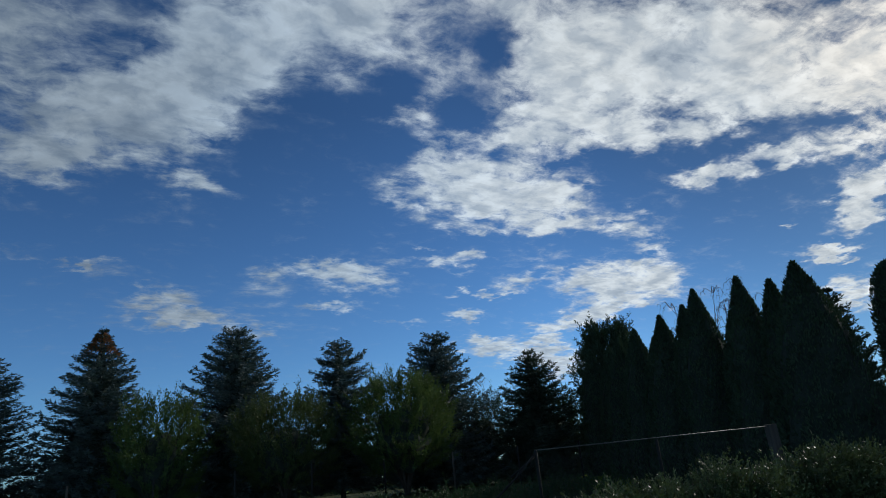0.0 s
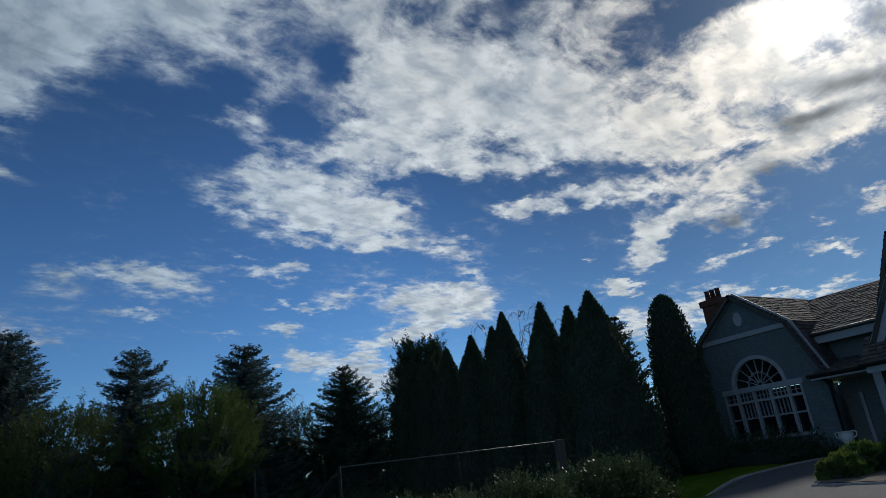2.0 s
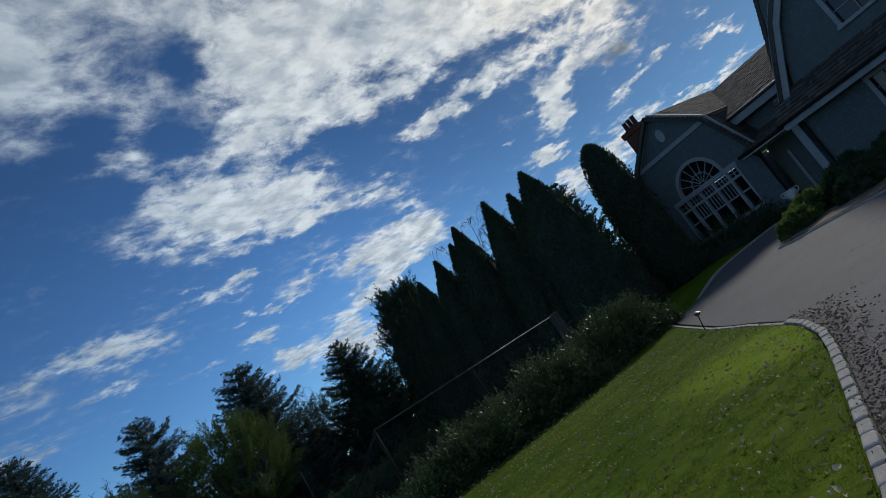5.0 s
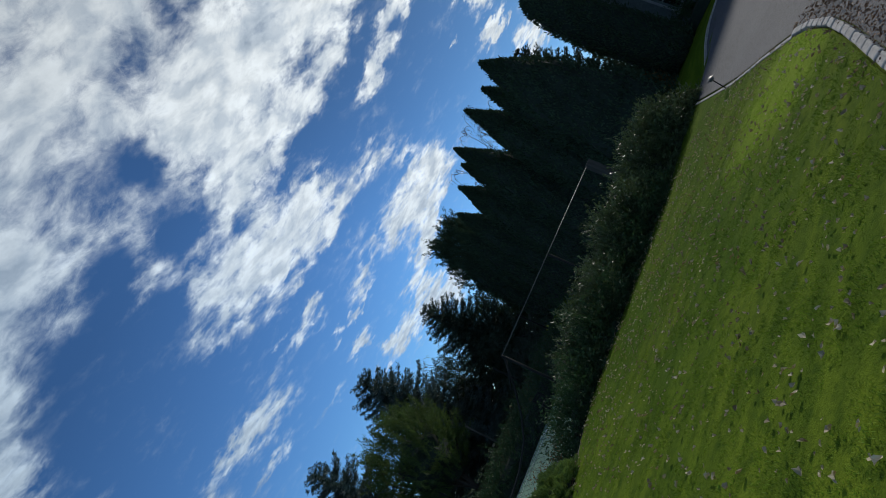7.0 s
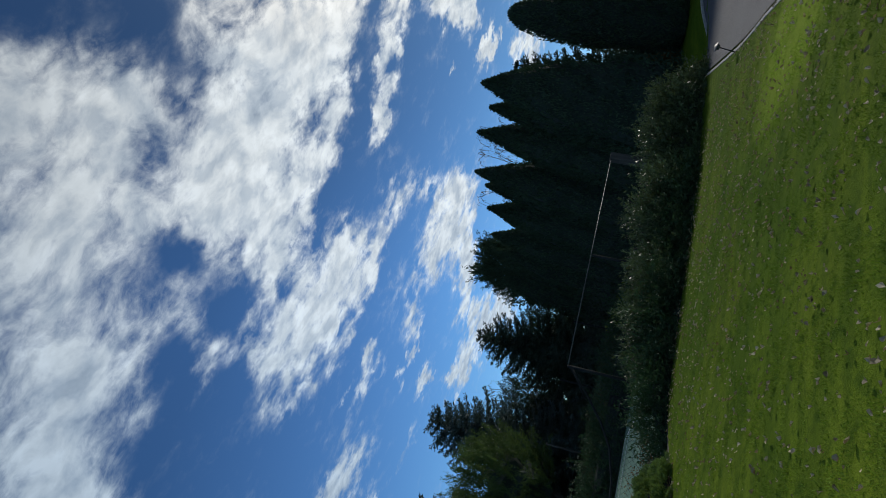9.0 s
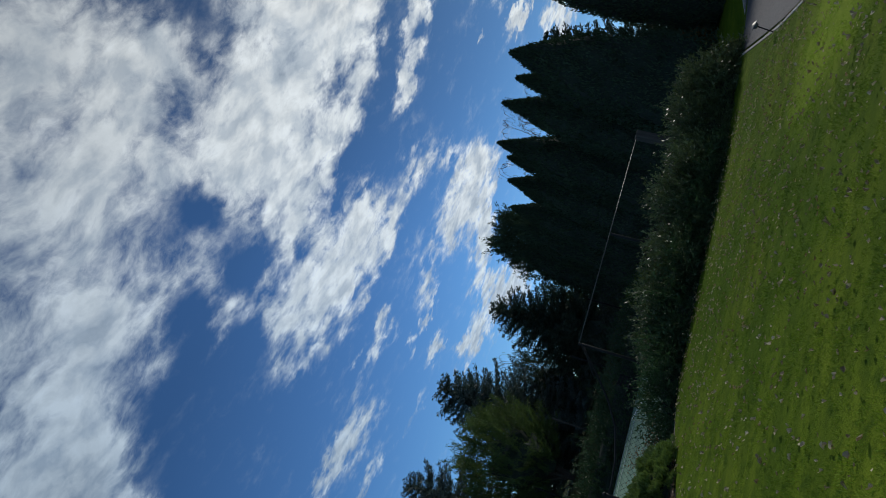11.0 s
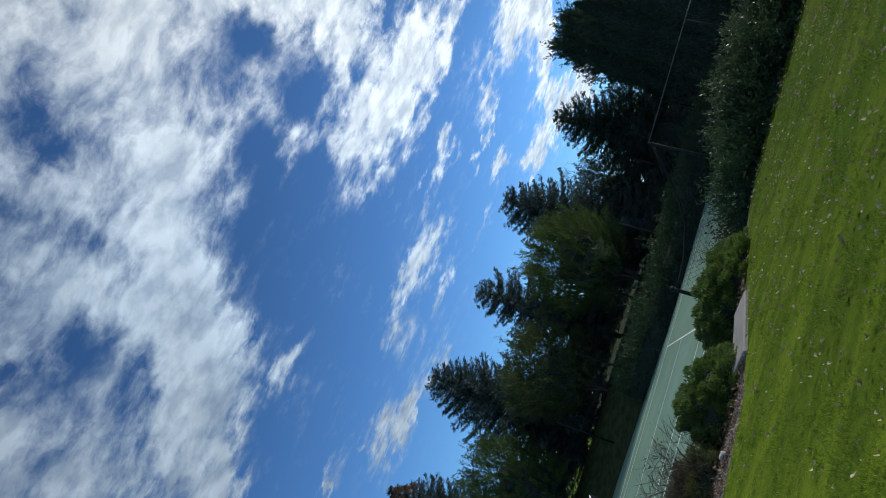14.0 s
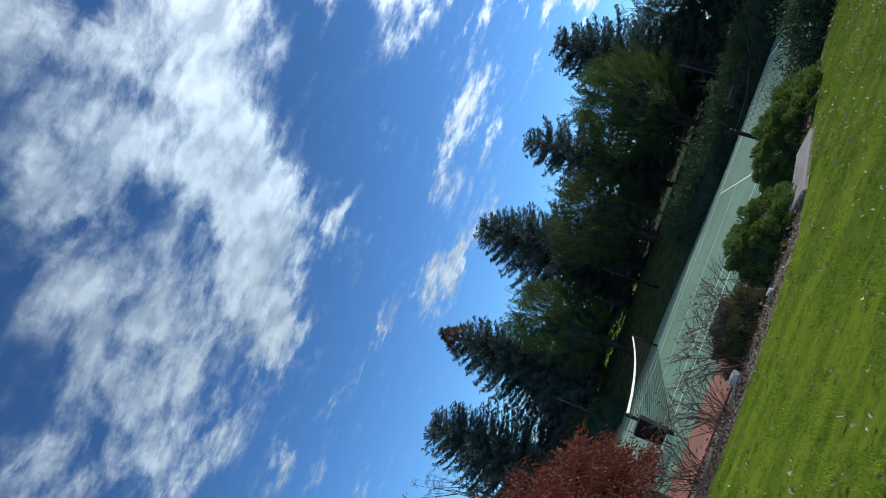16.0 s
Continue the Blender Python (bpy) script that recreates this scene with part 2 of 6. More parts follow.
gate = W.ramp(cover, 0.05, 0.6, 0.35, 1.0)
thick = W.math("MULTIPLY_ADD", rough, gate, W.math("MULTIPLY", cover, 0.92))
alpha = W.ramp(thick, 0.0, 1.22, 0.0, 0.97)
to_sun = W.vec("DOT_PRODUCT", way, tuple(direction(SUN_AZ, SUN_EL)))
glow = W.math("POWER", W.math("MAXIMUM", to_sun, 0.0), 45.0)
core = W.math("POWER", W.math("MAXIMUM", to_sun, 0.0), 700.0)
shade = W.ramp(W.noise(layer, 6.0, 7.0, 0.6, 0.3), 0.40, 0.70, 1.0, 0.82)
shade = W.math("MULTIPLY", shade, W.math("MULTIPLY_ADD", threads, 0.25, 0.97))
shade = W.math("MULTIPLY", shade, W.ramp(relief, -0.12, 0.10, 0.76, 1.10, False))
shade = W.math("MULTIPLY", shade, W.math("MULTIPLY_ADD", dense, -0.75, 1.0))
body = W.math("MULTIPLY", W.ramp(thick, 0.9, 2.2, 1.0, 0.9), shade)
light = W.math("MULTIPLY", body, W.math("MULTIPLY_ADD", glow, 0.6, W.math("MULTIPLY", W.ramp(to_sun, 0.22, 0.88, 0.46, 0.99), W.ramp(height, 26.0, 58.0, 1.0, 0.68))))
tint = W.mix(W.ramp(to_sun, 0.45, 0.92), (0.76, 0.955, 1.16), (0.91, 0.985, 1.03))
tint = W.mix(W.ramp(to_sun, 0.92, 0.995), tint, (1.03, 0.985, 0.90))
tint = W.mix(1.0, W.mix(W.ramp(shade, 0.45, 1.0), (0.86, 0.96, 1.10), (1.0, 1.0, 1.0)), tint, "MULTIPLY")
white = W.mix(1.0, W.add("ShaderNodeCombineXYZ", (light, light, light)).outputs[0], tint, "MULTIPLY")
blue = W.mix(1.0, sky, (0.0355, 0.057, 0.0768), "MULTIPLY")
low = W.math("MULTIPLY", W.ramp(height, 2.0, 32.0, 1.80, 1.0, False), W.ramp(to_sun, 0.7, 0.99, 1.0, 0.5))
low = W.math("MULTIPLY", low, W.ramp(height, 30.0, 62.0, 1.0, 0.85))
blue = W.mix(1.0, blue, W.add("ShaderNodeCombineXYZ", (low, low, low)).outputs[0], "MULTIPLY")
above = W.mix(alpha, blue, white)
halo = W.math("MULTIPLY_ADD", core, 1.0, W.math("MULTIPLY", glow, 0.05))
above = W.mix(1.0, above, W.add("ShaderNodeCombineXYZ", (halo, W.math("MULTIPLY", halo, 0.98), W.math("MULTIPLY", halo, 0.93))).outputs[0], "ADD")
W.add("ShaderNodeOutputWorld", (W.add("ShaderNodeBackground", (above, 1.0)).outputs[0],))

sun = new("sun", bpy.data.lights.new("sun", "SUN"))
sun.data.energy, sun.data.angle, sun.data.color = 2.4, radians(6.0), (1.0, 0.94, 0.85)
sun.matrix_world = look(direction(SUN_AZ, SUN_EL) * 60, (0, 0, 0))

# ---- materials ----


def material(name, build, bump=0.0):
    m = bpy.data.materials.new(name)
    m.use_nodes = True
    N = Nodes(m.node_tree)
    N.pos = N.add("ShaderNodeTexCoord").outputs["Object"]
    N.world = N.add("ShaderNodeNewGeometry").outputs["Position"]
    out = build(N)
    N.add("ShaderNodeOutputMaterial", (out,))
    return m


def surface(N, colour, rough=0.7, metal=0.0, height=None, strength=0.3, distance=0.02, spec=0.5):
    ins = {"Base Color": colour, "Roughness": rough, "Metallic": metal, "Specular IOR Level": spec}
    if height is not None:
        ins["Normal"] = N.add("ShaderNodeBump", {"Strength": strength, "Distance": distance, "Height": height}).outputs[0]
    return N.add("ShaderNodeBsdfPrincipled", ins).outputs[0]


def foliage(name, dark, light, glow, back=0.35, rough=0.55):
    """Leaves: two greens mixed leaf by leaf and bough by bough, partly let through by the light."""

    def build(N):
        g = N.add("ShaderNodeNewGeometry")
        leaf = g.outputs["Random Per Island"]
        bough = N.ramp(N.noise(N.pos, 1.3, 2.0), 0.35, 0.65)
        f = N.math("MULTIPLY_ADD", leaf, 0.55, N.math("MULTIPLY", bough, 0.45))
        c = N.mix(N.math("POWER", f, 1.3), dark, light)
        front = surface(N, c, rough, spec=0.3)
        through_light = N.add("ShaderNodeBsdfTranslucent", {"Color": N.mix(f, [v * 0.8 for v in glow], glow)}).outputs[0]
        return N.add("ShaderNodeMixShader", (back, front, through_light)).outputs[0]

    return material(name, build)


def lawn_tone(N, deep, mid, pale):
    """Greens of the lawn: broad patches, mowing bands, and small tufts, plus painted light in two places."""
    big = N.ramp(N.noise(N.world, 0.45, 4.0, 0.6), 0.35, 0.65)
    band = N.ramp(N.noise(N.vec("MULTIPLY", N.world, (0.35, 2.6, 0.0)), 1.0, 4.0), 0.40, 0.60)
    tuft = N.ramp(N.noise(N.world, 5.5, 4.0, 0.65), 0.50, 0.72)
    c = N.mix(big, mid, pale)
    # ramp along x: brighter light on the low-x lawn, painted into its colour
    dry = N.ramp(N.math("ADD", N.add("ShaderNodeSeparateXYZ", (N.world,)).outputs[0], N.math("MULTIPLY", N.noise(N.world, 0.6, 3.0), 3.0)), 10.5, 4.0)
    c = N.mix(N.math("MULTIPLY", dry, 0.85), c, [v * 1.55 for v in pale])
    c = N.mix(N.math("MULTIPLY", band, 0.48), c, deep)
    clump = N.ramp(N.noise(N.world, 17.0, 4.0, 0.7), 0.47, 0.66)
    c = N.mix(N.math("MULTIPLY", clump, 0.4), c, [v * 0.62 for v in deep])
    c = N.mix(N.math("MULTIPLY", tuft, 0.8), c, deep)
    # sunlit patch by the kerb corner, painted as paler grass
    lit_patch = N.vec("DISTANCE", N.vec("ADD", N.world, N.vec("MULTIPLY", N.noise(N.world, 1.1, 5.0, 0.65, colour=True), (1.6, 1.6, 0.0))), (12.0, -9.5, 0.5))
    return N.mix(N.ramp(lit_patch, 1.9, 0.7, 0.0, 0.8), c, [v * 1.8 for v in pale])


def grass_build(N):
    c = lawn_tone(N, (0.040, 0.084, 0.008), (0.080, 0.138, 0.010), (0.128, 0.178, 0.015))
    c = N.mix(N.math("MULTIPLY", N.ramp(N.noise(N.world, 70.0, 4.0, 0.7), 0.4, 0.7), 0.4), c, (0.045, 0.082, 0.008))
    return surface(N, c, 0.9, height=N.noise(N.world, 40.0, 5.0, 0.7), strength=0.5, distance=0.03, spec=0.03)


def blade_build(N):
    r = N.add("ShaderNodeNewGeometry").outputs["Random Per Island"]
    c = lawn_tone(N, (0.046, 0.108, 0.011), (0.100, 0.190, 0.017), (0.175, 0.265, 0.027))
    c = N.mix(N.math("MULTIPLY", r, 0.4), c, (0.13, 0.18, 0.03))
    t = N.add("ShaderNodeBsdfTranslucent", {"Color": N.mix(1.0, c, (1.5, 1.5, 1.1), "MULTIPLY")}).outputs[0]
    return N.add("ShaderNodeMixShader", (0.24, surface(N, c, 0.7, spec=0.15), t)).outputs[0]


def asphalt_build(N):
    big = N.noise(N.world, 0.5, 4.0, 0.6)
    grit = N.add("ShaderNodeTexVoronoi", {"Vector": N.world, "Scale": 75.0}).outputs
    c = N.mix(N.ramp(big, 0.35, 0.65), (0.035, 0.039, 0.050), (0.054, 0.060, 0.073))
    c = N.mix(N.math("MULTIPLY", N.add("ShaderNodeSeparateColor", (grit["Color"],)).outputs[0], 0.7), c, (0.118, 0.127, 0.143))
    c = N.mix(N.ramp(N.noise(N.world, 9.0, 3.0, 0.6), 0.62, 0.70), c, (0.03, 0.027, 0.025))
    return surface(N, c, 0.85, height=grit["Distance"], strength=0.45, distance=0.01)


def soil_build(N):
    chip = N.add("ShaderNodeTexVoronoi", {"Vector": N.world, "Scale": 36.0, "Randomness": 1.0}).outputs
    c = N.mix(N.add("ShaderNodeSeparateColor", (chip["Color"],)).outputs[0], (0.085, 0.070, 0.056), (0.32, 0.285, 0.24))
    c = N.mix(N.ramp(N.noise(N.world, 1.2, 4.0), 0.45, 0.6), c, (0.13, 0.105, 0.082))
    return surface(N, c, 0.9, height=chip["Distance"], strength=0.8, distance=0.04)


def court_build(a, b):
    def build(N):
        c = N.mix(N.ramp(N.noise(N.world, 0.4, 5.0, 0.6), 0.35, 0.65), a, b)
        c = N.mix(N.math("MULTIPLY", N.ramp(N.noise(N.world, 3.0, 6.0, 0.7), 0.5, 0.75), 0.25), c, [v * 0.7 for v in a])
        return surface(N, c, 0.8, height=N.noise(N.world, 200.0, 2.0), strength=0.2, distance=0.004)
    return build


def plain_build(a, b, scale=6.0, rough=0.6, metal=0.0, bump=0.2, stretch=(1, 1, 1), spec=0.4):
    def build(N):
        p = N.vec("MULTIPLY", N.pos, stretch)
        r = N.add("ShaderNodeObjectInfo").outputs["Random"]
        f = N.math("MULTIPLY_ADD", N.ramp(N.noise(p, scale, 5.0, 0.6), 0.3, 0.7), 0.7, N.math("MULTIPLY", r, 0.3))
        return surface(N, N.mix(f, a, b), rough, metal, N.noise(p, scale * 6, 4.0, 0.6), bump, 0.01, spec)
    return build


def shingle_wall_build(N):
    p = N.add("ShaderNodeSeparateXYZ", (N.world,)).outputs
    flat_ = N.add("ShaderNodeCombineXYZ", (N.math("ADD", p[0], p[1]), p[2], 0.0)).outputs[0]
    rows = N.add("ShaderNodeTexBrick", {"Vector": flat_, "Color1": (0.108, 0.143, 0.160, 1), "Color2": (0.138, 0.178, 0.195, 1), "Mortar": (0.075, 0.098, 0.11, 1), "Scale": 1.0,
                                        "Mortar Size": 0.006, "Mortar Smooth": 0.3, "Brick Width": 0.17, "Row Height": 0.15})
    c = N.mix(N.math("MULTIPLY", N.ramp(N.noise(N.world, 0.8, 4.0, 0.6), 0.35, 0.7), 0.45), rows.outputs["Color"], (0.115, 0.150, 0.160))
    return surface(N, c, 0.8, height=N.math("SUBTRACT", N.math("FRACT", N.math("DIVIDE", p[2], -0.15)), rows.outputs["Fac"]), strength=0.35, distance=0.012)


def roof_build(N):
    r = N.add("ShaderNodeNewGeometry").outputs["Random Per Island"]
    p = N.vec("MULTIPLY", N.world, (1.0, 1.0, 1.0))
    c = N.mix(r, (0.044, 0.041, 0.040), (0.115, 0.108, 0.104))
    c = N.mix(N.math("MULTIPLY", N.ramp(N.noise(p, 0.9, 4.0, 0.6), 0.4, 0.65), 0.5), c, (0.075, 0.066, 0.060))
    return surface(N, c, 0.9, height=N.noise(p, 25.0, 4.0, 0.6), strength=0.6, distance=0.01)


def glass_build(N):
    return N.add("ShaderNodeBsdfPrincipled", {"Base Color": (0.01, 0.013, 0.018, 1), "Roughness": 0.04, "Specular IOR Level": 0.6}).outputs[0]


def mesh_wire_build(N):
    return surface(N, (0.05, 0.055, 0.055, 1), 0.5, 0.6)


M_GRASS, M_BLADE = material("grass", grass_build), material("grass_blade", blade_build)
# rough grass with the shade of the trees put into its colour
M_VERGE = material("shaded_rough_grass", plain_build((0.026, 0.036, 0.014), (0.075, 0.085, 0.034), 2.5, 0.95, bump=0.8, spec=0.08))
M_ASPHALT, M_SOIL = material("asphalt", asphalt_build), material("soil", soil_build)
M_COURT = material("court_green", court_build((0.125, 0.235, 0.165), (0.16, 0.285, 0.205)))
M_CLAY = material("court_red", court_build((0.27, 0.120, 0.080), (0.37, 0.175, 0.125)))
M_LINE = material("line_paint", plain_build((0.74, 0.76, 0.74), (0.84, 0.84, 0.82), 8.0))
M_STONE = material("granite", plain_build((0.29, 0.28, 0.26), (0.50, 0.48, 0.45), 9.0, 0.9, bump=0.8))
M_SLATE = material("flagstone", plain_build((0.20, 0.195, 0.18), (0.30, 0.29, 0.27), 5.0, 0.8, bump=0.5))
M_BARK = material("bark", plain_build((0.035, 0.028, 0.023), (0.09, 0.075, 0.062), 5.0, 0.95, bump=0.9, stretch=(3, 3, 0.6)))
M_TWIG = material("twig", plain_build((0.060, 0.042, 0.033), (0.13, 0.095, 0.075), 9.0, 0.9))
M_STEEL = material("galvanised_steel", plain_build((0.10, 0.105, 0.105), (0.17, 0.175, 0.17), 12.0, 0.5, 0.6))
M_DARKPOST = material("dark_paint", plain_build((0.010, 0.012, 0.012), (0.022, 0.025, 0.025), 10.0, 0.65, spec=0.2))
M_WOODPOST = material("weathered_wood", plain_build((0.045, 0.042, 0.038), (0.095, 0.088, 0.078), 4.0, 0.85, bump=0.6, stretch=(4, 4, 0.5)))
M_WIRE = material("wire", mesh_wire_build)
M_WALL = material("painted_shingle_wall", shingle_wall_build)
M_TRIM = material("white_trim", plain_build((0.30, 0.335, 0.38), (0.39, 0.42, 0.46), 4.0, 0.6, bump=0.1))
M_ROOF = material("wood_shingle_roof", roof_build)
M_BRICK = material("chimney_brick", plain_build((0.060, 0.028, 0.020), (0.135, 0.055, 0.038), 7.0, 0.9, bump=0.6))
M_GLASS = material("window_glass", glass_build)
M_POT = material("white_pot", plain_build((0.66, 0.66, 0.66), (0.8, 0.8, 0.79), 6.0, 0.4))
M_NETBAND = material("net_band", plain_build((0.74, 0.74, 0.72), (0.85, 0.85, 0.83), 8.0, 0.8))
M_PLASTIC = material("black_plastic", plain_build((0.008, 0.008, 0.009), (0.016, 0.016, 0.018), 8.0, 0.75, spec=0.15))
M_SPRUCE = foliage("spruce_needles", (0.026, 0.050, 0.052), (0.145, 0.205, 0.215), (0.08, 0.13, 0.09), 0.2)
M_SPRUCE_DARK = foliage("dark_spruce_needles", (0.026, 0.046, 0.034), (0.066, 0.098, 0.070), (0.05, 0.08, 0.045), 0.15, 0.7)
M_CYPRESS = foliage("arborvitae_sprays", (0.027, 0.051, 0.033), (0.058, 0.097, 0.056), (0.06, 0.10, 0.04), 0.15, 0.85)
M_LEAF = foliage("willow_leaves", (0.022, 0.052, 0.017), (0.082, 0.142, 0.042), (0.13, 0.21, 0.05), 0.3)
M_LEAF_DULL = foliage("dull_leaves", (0.030, 0.052, 0.021), (0.076, 0.108, 0.040), (0.10, 0.15, 0.04), 0.3)
M_JUNIPER = foliage("juniper_sprays", (0.042, 0.090, 0.028), (0.17, 0.26, 0.075), (0.18, 0.28, 0.05), 0.28)
M_HEDGE = foliage("hedge_leaves", (0.018, 0.038, 0.017), (0.145, 0.195, 0.095), (0.10, 0.15, 0.05), 0.2, 0.42)
M_YEW = foliage("low_hedge_leaves", (0.018, 0.048, 0.024), (0.045, 0.095, 0.042), (0.06, 0.13, 0.04), 0.25)
M_MAPLE = foliage("maple_leaves", (0.075, 0.022, 0.017), (0.21, 0.070, 0.048), (0.28, 0.08, 0.05), 0.35)
M_DRYLEAF = foliage("dry_shrub_leaves", (0.09, 0.11, 0.045), (0.22, 0.24, 0.11), (0.18, 0.19, 0.06), 0.25)
M_RUST = foliage("rusty_leaves", (0.10, 0.05, 0.015), (0.22, 0.12, 0.04), (0.25, 0.13, 0.03), 0.3)
M_BROWNED = foliage("browned_needles", (0.20, 0.085, 0.035), (0.36, 0.17, 0.08), (0.3, 0.13, 0.05), 0.3)
M_FALLEN = foliage("fallen_leaves", (0.09, 0.07, 0.04), (0.70, 0.62, 0.44), (0.35, 0.27, 0.12), 0.2, 0.75)
M_DRIFT = foliage("drifted_leaves", (0.095, 0.056, 0.038), (0.27, 0.18, 0.125), (0.2, 0.12, 0.06), 0.12)
# added filler solids: near-black colour for the shade deep inside the foliage
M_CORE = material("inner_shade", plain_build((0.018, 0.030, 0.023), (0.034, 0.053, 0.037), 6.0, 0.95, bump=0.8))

# ---- mesh helpers ----
rng = np.random.default_rng(7)
TAU = 2 * math.pi


def mesh_of(verts, faces, name="mesh", smooth=False):
    me = bpy.data.meshes.new(name)
    me.from_pydata([tuple(v) for v in verts], [], [tuple(f) for f in faces])
    if smooth:
        me.shade_smooth()
    return me


def quads_mesh(v, name="leaves"):
    """v: an array of n quads (n, 4, 3)."""
    n = len(v)
    me = bpy.data.meshes.new(name)
    me.vertices.add(4 * n)
    me.vertices.foreach_set("co", np.ascontiguousarray(v, np.float32).ravel())
    me.loops.add(4 * n)
    me.loops.foreach_set("vertex_index", np.arange(4 * n, dtype=np.int32))
    me.polygons.add(n)
    me.polygons.foreach_set("loop_start", np.arange(0, 4 * n, 4, dtype=np.int32))
    me.update(calc_edges=True)
    return me


def part(name, data, mat, parent=None, label="", at=None):
    """Links a bmesh or a mesh as one object, under a thing or under a part."""
    if isinstance(data, bmesh.types.BMesh):
        me = bpy.data.meshes.new(name)
        data.to_mesh(me)
        data.free()
    else:
        me = data
    if mat and not me.materials:
        me.materials.append(mat)
    ob = new(name, me)
    if parent:
        ob.parent = parent
    if at is not None:
        ob.matrix_basis = at if isinstance(at, Matrix) else Matrix.Translation(at)
    if label:
        ob["label"] = label
    if name in ("crown", "leaves", "shoots", "shoot_leaves", "twigs", "cane_tangle", "chain_link", "netting", "limb_frame"):
        ob["kind"] = "stuff"
    return ob


def thing(name, at, label, category, group="", kind=""):
    ob = new(name)
    ob.empty_display_size = 0.2
    ob.matrix_basis = at if isinstance(at, Matrix) else Matrix.Translation(at)
    return tagged(ob, label, category, group, kind)


def box_bm(x0, x1, y0, y1, z0, z1, bevel=0.0, bm=None):
    bm = bm or bmesh.new()
    geo = bmesh.ops.create_cube(bm, size=1.0, matrix=Matrix.LocRotScale(((x0 + x1) / 2, (y0 + y1) / 2, (z0 + z1) / 2), None, (x1 - x0, y1 - y0, z1 - z0)))
    if bevel:
        vs = set(geo["verts"])
        es = [e for e in bm.edges if e.verts[0] in vs and e.verts[1] in vs]
        bmesh.ops.bevel(bm, geom=es, offset=bevel, segments=2, affect="EDGES", profile=0.5)
    return bm


def tube_bm(points, radii, sides=8, bm=None, caps=True):
    """A tapered tube along points."""
    bm = bm or bmesh.new()
    pts = [Vector(p) for p in points]
    rings = []
    side = None
    for i, p in enumerate(pts):
        d = (pts[min(i + 1, len(pts) - 1)] - pts[max(i - 1, 0)]).normalized()
        if side is None:
            side = d.orthogonal().normalized()
        side = (side - d * side.dot(d)).normalized()
        up = d.cross(side)
        r = radii[i] if hasattr(radii, "__len__") else radii
        rings.append([bm.verts.new(p + side * (r * math.cos(a)) + up * (r * math.sin(a))) for a in [2 * math.pi * k / sides for k in range(sides)]])
    for a, b in zip(rings, rings[1:]):
        for k in range(sides):
            f = bm.faces.new((a[k], a[(k + 1) % sides], b[(k + 1) % sides], b[k]))
            f.smooth = True
    if caps and sides > 2:
        bm.faces.new(rings[0][::-1])
        bm.faces.new(rings[-1])
    return bm


def inside(p, poly):
    x, y = p
    hit = False
    for (x1, y1), (x2, y2) in zip(poly, poly[1:] + poly[:1]):
        if (y1 > y) != (y2 > y) and x < (x2 - x1) * (y - y1) / (y2 - y1) + x1:
            hit = not hit
    return hit


def panel_bm(outline, holes, depth, place):
    """A wall: a flat outline with openings cut through it, depth thick. place(u, v, w) gives the point in space."""
    pts, edges = [], []
    for loop in (outline, *holes):
        n = len(pts)
        pts += [Vector(p) for p in loop]
        edges += [(n + i, n + (i + 1) % len(loop)) for i in range(len(loop))]
    v, _, f, *_ = delaunay_2d_cdt(pts, edges, [], 0, 1e-5)
    keep = []
    for tri in f:
        c = sum((v[i] for i in tri), Vector((0, 0))) / len(tri)
        if inside(c, [tuple(p) for p in outline]) and not any(inside(c, [tuple(p) for p in h]) for h in holes):
            keep.append(tri)
    bm = bmesh.new()
    front = [bm.verts.new(place(p.x, p.y, 0)) for p in v]
    back = [bm.verts.new(place(p.x, p.y, depth)) for p in v]
    count = {}
    for tri in keep:
        bm.faces.new([front[i] for i in tri])
        bm.faces.new([back[i] for i in reversed(tri)])
        for a, b in zip(tri, tri[1:] + tri[:1]):
            count[(a, b)] = 1
    for a, b in count:
        if (b, a) not in count:
            bm.faces.new((front[b], front[a], back[a], back[b]))
    bmesh.ops.delete(bm, geom=[w for w in bm.verts if not w.link_faces], context="VERTS")
    bmesh.ops.recalc_face_normals(bm, faces=bm.faces)
    return bm


def unit(a):
    return a / np.maximum(np.linalg.norm(a, axis=-1, keepdims=True), 1e-9)


def kites(base, way_, length, width, flat_=None):
    """Leaf quads: from base along way_, widest near the middle."""
    n = len(base)
    way_ = unit(way_)
    side = unit(np.cross(way_, rng.normal(size=(n, 3)) if flat_ is None else flat_))
    length, width = np.broadcast_to(length, n)[:, None], np.broadcast_to(width, n)[:, None]
    mid = base + way_ * length * 0.45
    return np.stack([base, mid + side * width / 2, base + way_ * length, mid - side * width / 2], 1)


def step(a, b, v):
    t = np.clip((v - a) / (b - a), 0, 1)
    return t * t * (3 - 2 * t)


# ---- lie of the land ----
def front_edge(x):
    """Where the lawn ends towards the court."""
    return np.interp(x, [-30, 1.3, 2.5, 3.4, 4.4, 5.0, 5.6, 6.7, 7.5, 8.5, 16.0, 18.0], [-8.7, -8.35, -8.25, -8.03, -7.75, -7.15, -6.4, -5.35, -4.5, -3.85, -3.5, -3.2])


